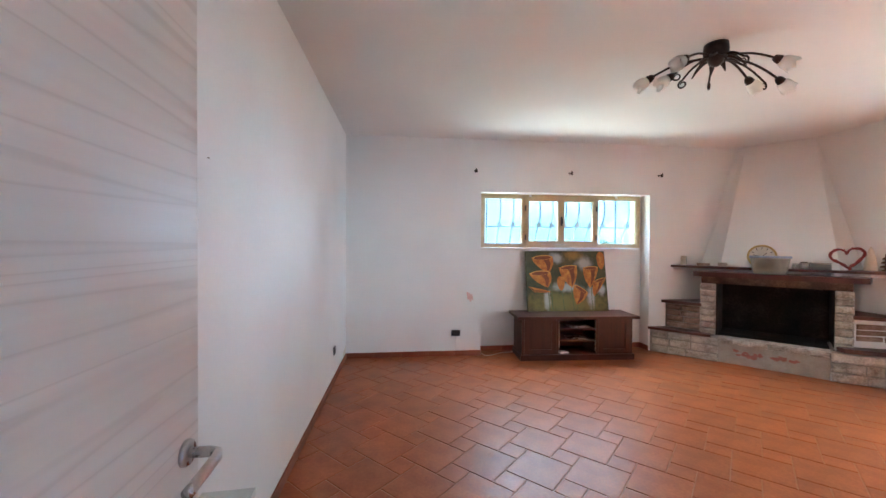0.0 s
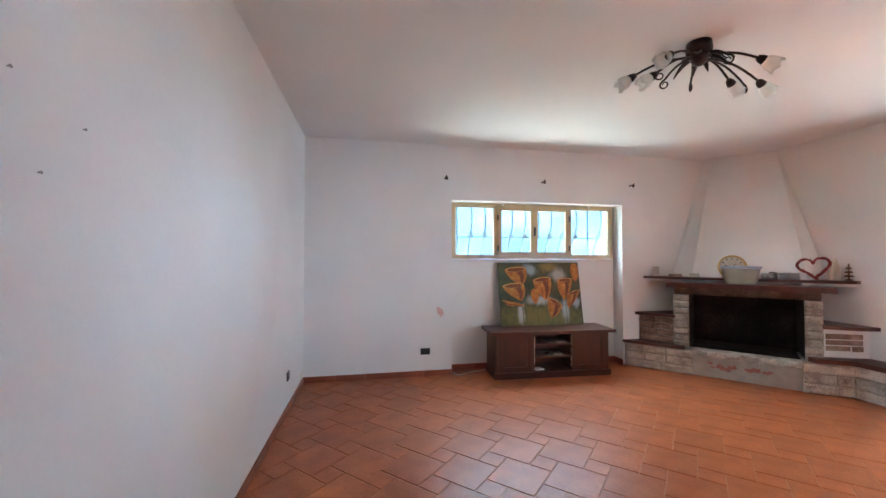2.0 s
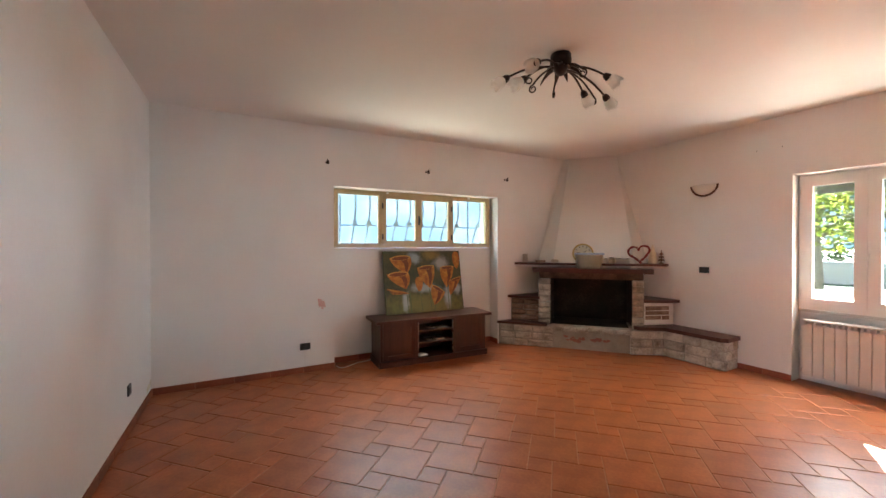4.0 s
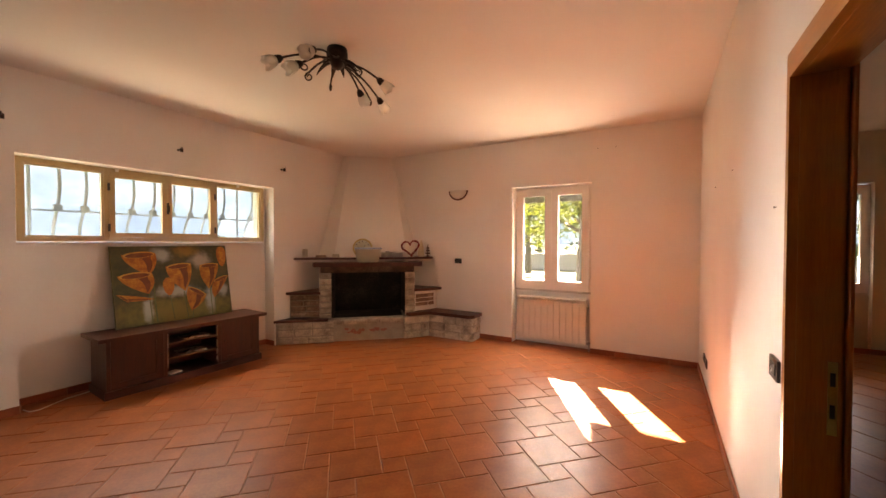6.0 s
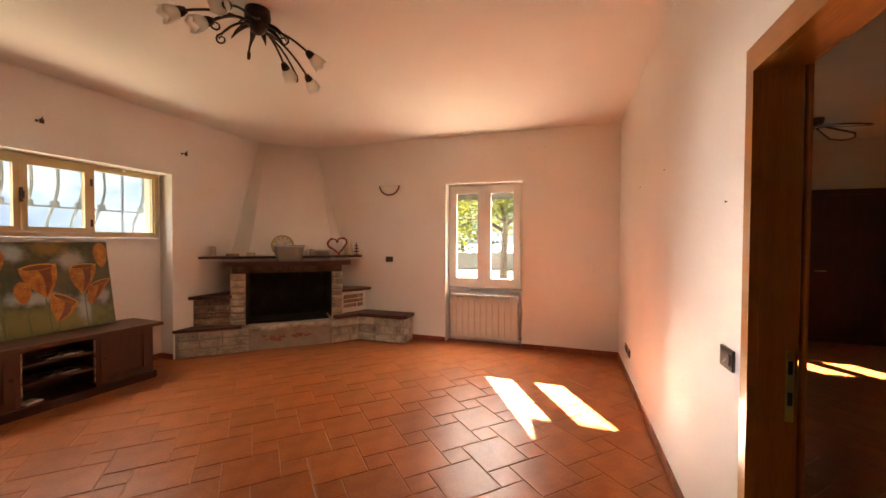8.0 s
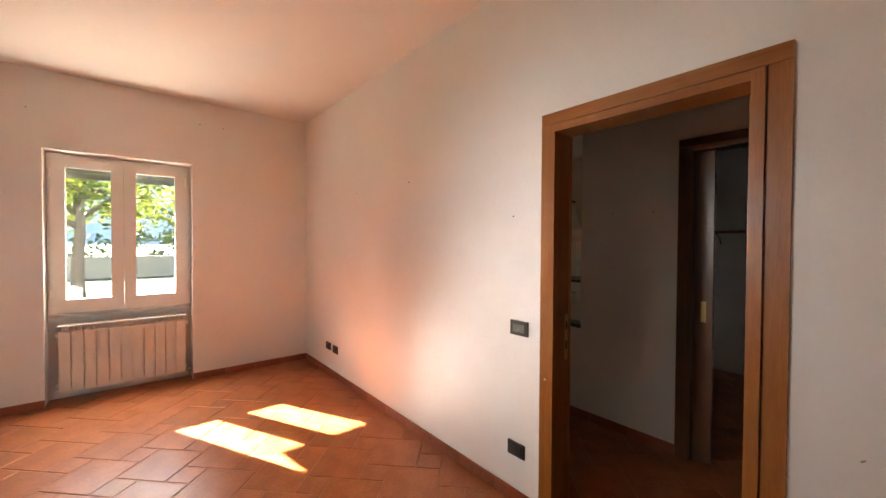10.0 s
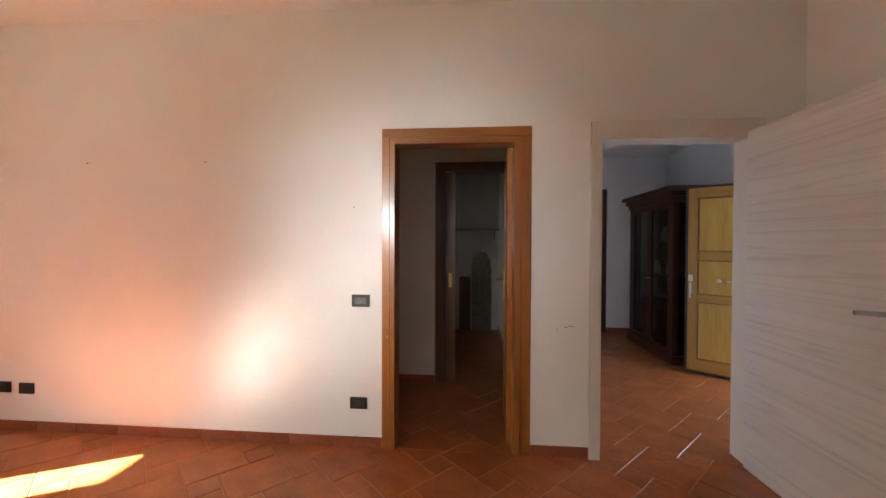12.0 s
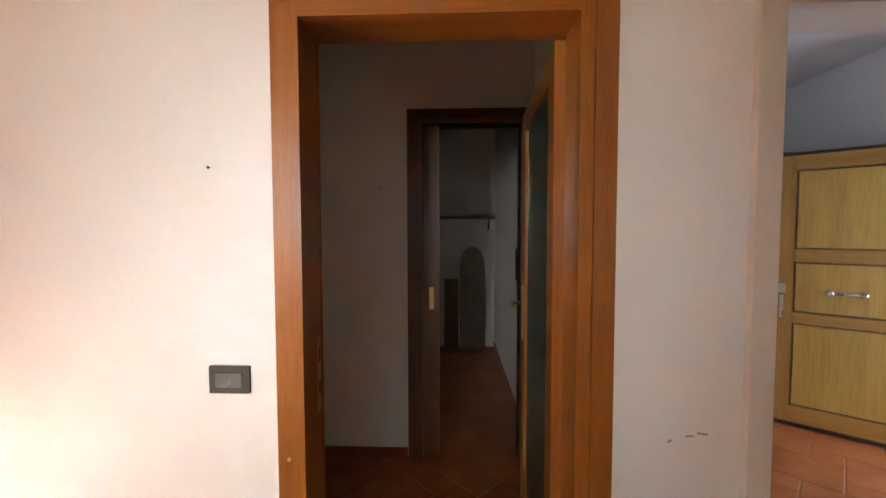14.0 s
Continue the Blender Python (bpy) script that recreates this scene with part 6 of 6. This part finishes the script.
tree(19.0, 0.2, 7.0, 3.0, 14, "garden tree with yellow-green leaves beyond the paving")

structure("pavement", [(6.05, 12.2, -4.4, 8.0, GROUND_Z - 0.05, GROUND_Z + 0.02)], PAVING, "grey paving outside the east window")
structure("garden_wall", [(24.0, 24.3, -40, 40, GROUND_Z, 0.75)], MORTAR, "low grey garden wall beyond the trees")


def hedge(name, x0, x1, y0, y1, z0, z1, seed, count, label):
    rng = random.Random(seed)
    centres = []
    for _ in range(60):
        centres.append((Vector((rng.uniform(x0, x1), rng.uniform(y0, y1), rng.uniform(z0 + 0.3, z1 - 0.2))), rng.uniform(0.5, 1.1)))
    vs, fs = leaves(rng, centres, count, 0.16)
    data = bpy.data.meshes.new(name)
    data.from_pydata(vs, [], fs)
    data.materials.append(HEDGE)
    tagged(new(name, data), label, "hedge", kind="stuff")


hedge("hedge", 26, 28, -22, 28, GROUND_Z, 2.6, 3, 9000, "dense green hedge beyond the garden wall")
hedge("far_bushes", -25, 60, 60, 66, GROUND_Z, 2.6, 6, 9000, "low green bushes behind the house")


def garden_bench():
    b = thing("garden_bench", "white slatted garden bench on the paving", "bench", pose(9.6, 2.95, GROUND_Z + 0.02, 0, 0, 90))
    for k in range(5):
        bm = bmesh.new()
        box(bm, -0.75, 0.75, -0.22 + k * 0.095, -0.14 + k * 0.095, 0.42, 0.445)
        part("seat_slat", bm, GARDEN_PAINT, b)
    for k in range(4):
        bm = bmesh.new()
        box(bm, -0.75, 0.75, 0.27, 0.295, 0.52 + k * 0.115, 0.60 + k * 0.115)
        part("back_slat", bm, GARDEN_PAINT, b)
    for x in (-0.65, 0.65):
        for y, h in ((-0.2, 0.42), (0.30, 0.98)):
            bm = bmesh.new()
            box(bm, x - 0.03, x + 0.03, y, y + 0.05, 0, h)
            part("leg", bm, GARDEN_PAINT, b)
        bm = bmesh.new()
        box(bm, x - 0.03, x + 0.03, -0.149, 0.299, 0.37, 0.415)
        part("rail", bm, GARDEN_PAINT, b)


garden_bench()

# distant hills to the north and east
verts, faces = [], []
N = 60
for i in range(N + 1):
    a = -0.6 + 3.2 * i / N
    r = 260
    h = 104 + 15 * math.sin(a * 3.1 + 3.5) + 7 * math.sin(a * 7.7 + 1)
    for k in range(7):
        f = k / 6
        verts.append(((r + 160 * f) * math.cos(a), (r + 160 * f) * math.sin(a), -1 + h * math.sin(f * math.pi / 2)))
for i in range(N):
    for k in range(6):
        p = i * 7 + k
        faces.append((p, p + 7, p + 8, p + 1))
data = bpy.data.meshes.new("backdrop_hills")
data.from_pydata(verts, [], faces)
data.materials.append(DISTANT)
tagged(new("backdrop_hills", data), "distant wooded hills with pale haze put into their colour", kind="structure")

# ---- ground outside ----
GRASS = material("grass", ((0.03, 0.045, 0.015), (0.07, 0.085, 0.03)), 0.9, 0.6, 12, 0.5, 0.02)
bm = bmesh.new()
box(bm, -400, 400, -400, 400, -0.6, -0.25)
tagged(mesh_object("ground", bm, GRASS), "dry green grass round the house", kind="structure")
structure("roof_slab", [(-3.3, 7.8, -8.3, 5.5, 3.3, 3.4)], OUTER, "roof above the rooms")

# ---- floor tiles: large and small squares laid at 45 degrees ----
floor = structure("floor", [(WX - 0.15, EX + 0.3, -4.6, NY + 0.3, -0.2, -0.004), (EX + 0.3, KX + 0.2, -4.6, SB, -0.2, -0.004), (-1.6, WX - 0.15, -4.6, SB, -0.2, -0.004), (-3.1, 2.3, -8.2, -4.6, -0.2, -0.004)], GROUT, "terracotta tile floor with pale joints")
BIG, SMALL, JOINT = 0.3365, 0.1625, 0.0055
TILE_U, TILE_V = Vector((math.sqrt(0.5), -math.sqrt(0.5))), Vector((math.sqrt(0.5), math.sqrt(0.5)))
TILE_O = Vector((1.409, 2.632))
SPACES = [(WX, EX, SY, NY), (1.31, 3.79, NY, 5.25), (EX, 5.88, 1.073, 2.171), (-0.212, 0.725, SB, SY), (1.225, 2.062, SB, SY),
          (1.12, 2.63, -1.375, SB), (2.63, KX, -4.45, SB), (1.12, 2.51, -3.75, -1.48), (1.2, 1.815, -1.48, -1.375), (-1.45, 1.0, -3.78, SB), (-0.47, 0.33, -3.9, -3.78), (-3.0, 2.2, -8.0, -3.9), (-1.6, -1.45, -1.46, -0.6)]


def clip(poly, x0, x1, y0, y1):
    """The part of a convex plan outline inside a rectangle."""
    for axis, limit, sign in ((0, x0, 1), (0, x1, -1), (1, y0, 1), (1, y1, -1)):
        out = []
        for i, p in enumerate(poly):
            q = poly[(i + 1) % len(poly)]
            dp, dq = sign * (p[axis] - limit), sign * (q[axis] - limit)
            if dp >= 0:
                out.append(p)
            if dp * dq < 0:
                t = dp / (dp - dq)
                out.append((p[0] + (q[0] - p[0]) * t, p[1] + (q[1] - p[1]) * t))
        poly = out
        if len(poly) < 3:
            return []
    return poly


def tile_verts(poly, z):
    """A tile with a worn, bevelled upper edge: vertices and faces."""
    n = len(poly)
    cx, cy = sum(p[0] for p in poly) / n, sum(p[1] for p in poly) / n
    r = max(math.hypot(p[0] - cx, p[1] - cy) for p in poly)
    k = 1 - 0.006 / max(r, 0.02)
    vs = [(x, y, -0.006) for x, y in poly] + [(x, y, z - 0.0022) for x, y in poly] + [(cx + (x - cx) * k, cy + (y - cy) * k, z) for x, y in poly]
    fs = [tuple(range(2 * n, 3 * n))]
    for i in range(n):
        j = (i + 1) % n
        fs += [(i, j, n + j, n + i), (n + i, n + j, 2 * n + j, 2 * n + i)]
    return vs, fs


def square(u, v, size):
    h = JOINT / 2
    return [tuple(TILE_O + TILE_U * a + TILE_V * b) for a, b in ((u + h, v + h), (u + size - h, v + h), (u + size - h, v + size - h), (u + h, v + size - h))]


rng = random.Random(12)
whole, rest_v, rest_f = {}, [], []
loose = []
for n in range(-45, 46):
    for m in range(-45, 46):
        u, v = n * BIG - m * SMALL, n * SMALL + m * BIG
        for poly, kind in ((square(u, v, BIG), "big"), (square(u + BIG, v, SMALL), "small")):
            c = ((poly[0][0] + poly[2][0]) / 2, (poly[0][1] + poly[2][1]) / 2)
            if not (-3.3 < c[0] < 8 and -8.3 < c[1] < 5.5):
                continue
            z = rng.uniform(-0.0006, 0.0006)
            for k, s in enumerate(SPACES):
                cut = clip(poly, *s)
                if len(cut) < 3:
                    continue
                area = abs(sum(p[0] * q[1] - q[0] * p[1] for p, q in zip(cut, cut[1:] + cut[:1]))) / 2
                if area < 0.0006:
                    continue
                near = k == 0 and 0.2 < c[0] < 4.6 and c[1] < 3.35
                if near and len(loose) < 298:
                    loose.append((cut, z, c, kind, abs(area - (BIG - JOINT) ** 2) < 1e-5 or abs(area - (SMALL - JOINT) ** 2) < 1e-5))
                else:
                    vs, fs = tile_verts(cut, z)
                    rest_f += [tuple(i + len(rest_v) for i in f) for f in fs]
                    rest_v += vs
TILE_REST = TILE.copy()
TILE_REST.name = "terracotta_rest"
tn = TILE_REST.node_tree
for nd in [x for x in tn.nodes if x.type == "OBJECT_INFO"]:
    geo = tn.nodes.new("ShaderNodeNewGeometry")
    target = nd.outputs["Random"].links[0].to_socket
    tn.links.new(geo.outputs["Random Per Island"], target)
    tn.nodes.remove(nd)
data = bpy.data.meshes.new("floor_tiles")
data.from_pydata(rest_v, [], rest_f)
data.materials.append(TILE_REST)
ob = tagged(new("floor_tiles", data), "worn glossy terracotta floor tiles", kind="stuff")
ob.parent = floor
for cut, z, c, kind, full in loose:
    key = kind if full else None
    if key is None or key not in whole:
        vs, fs = tile_verts([(x - c[0], y - c[1]) for x, y in cut], 0.0)
        data = bpy.data.meshes.new("tile")
        data.from_pydata(vs, [], fs)
        data.materials.append(TILE)
        if key:
            whole[key] = data
    else:
        data = whole[key]
    ob = new("tile", data)
    ob.location = (c[0], c[1], z)
    ob.parent = floor
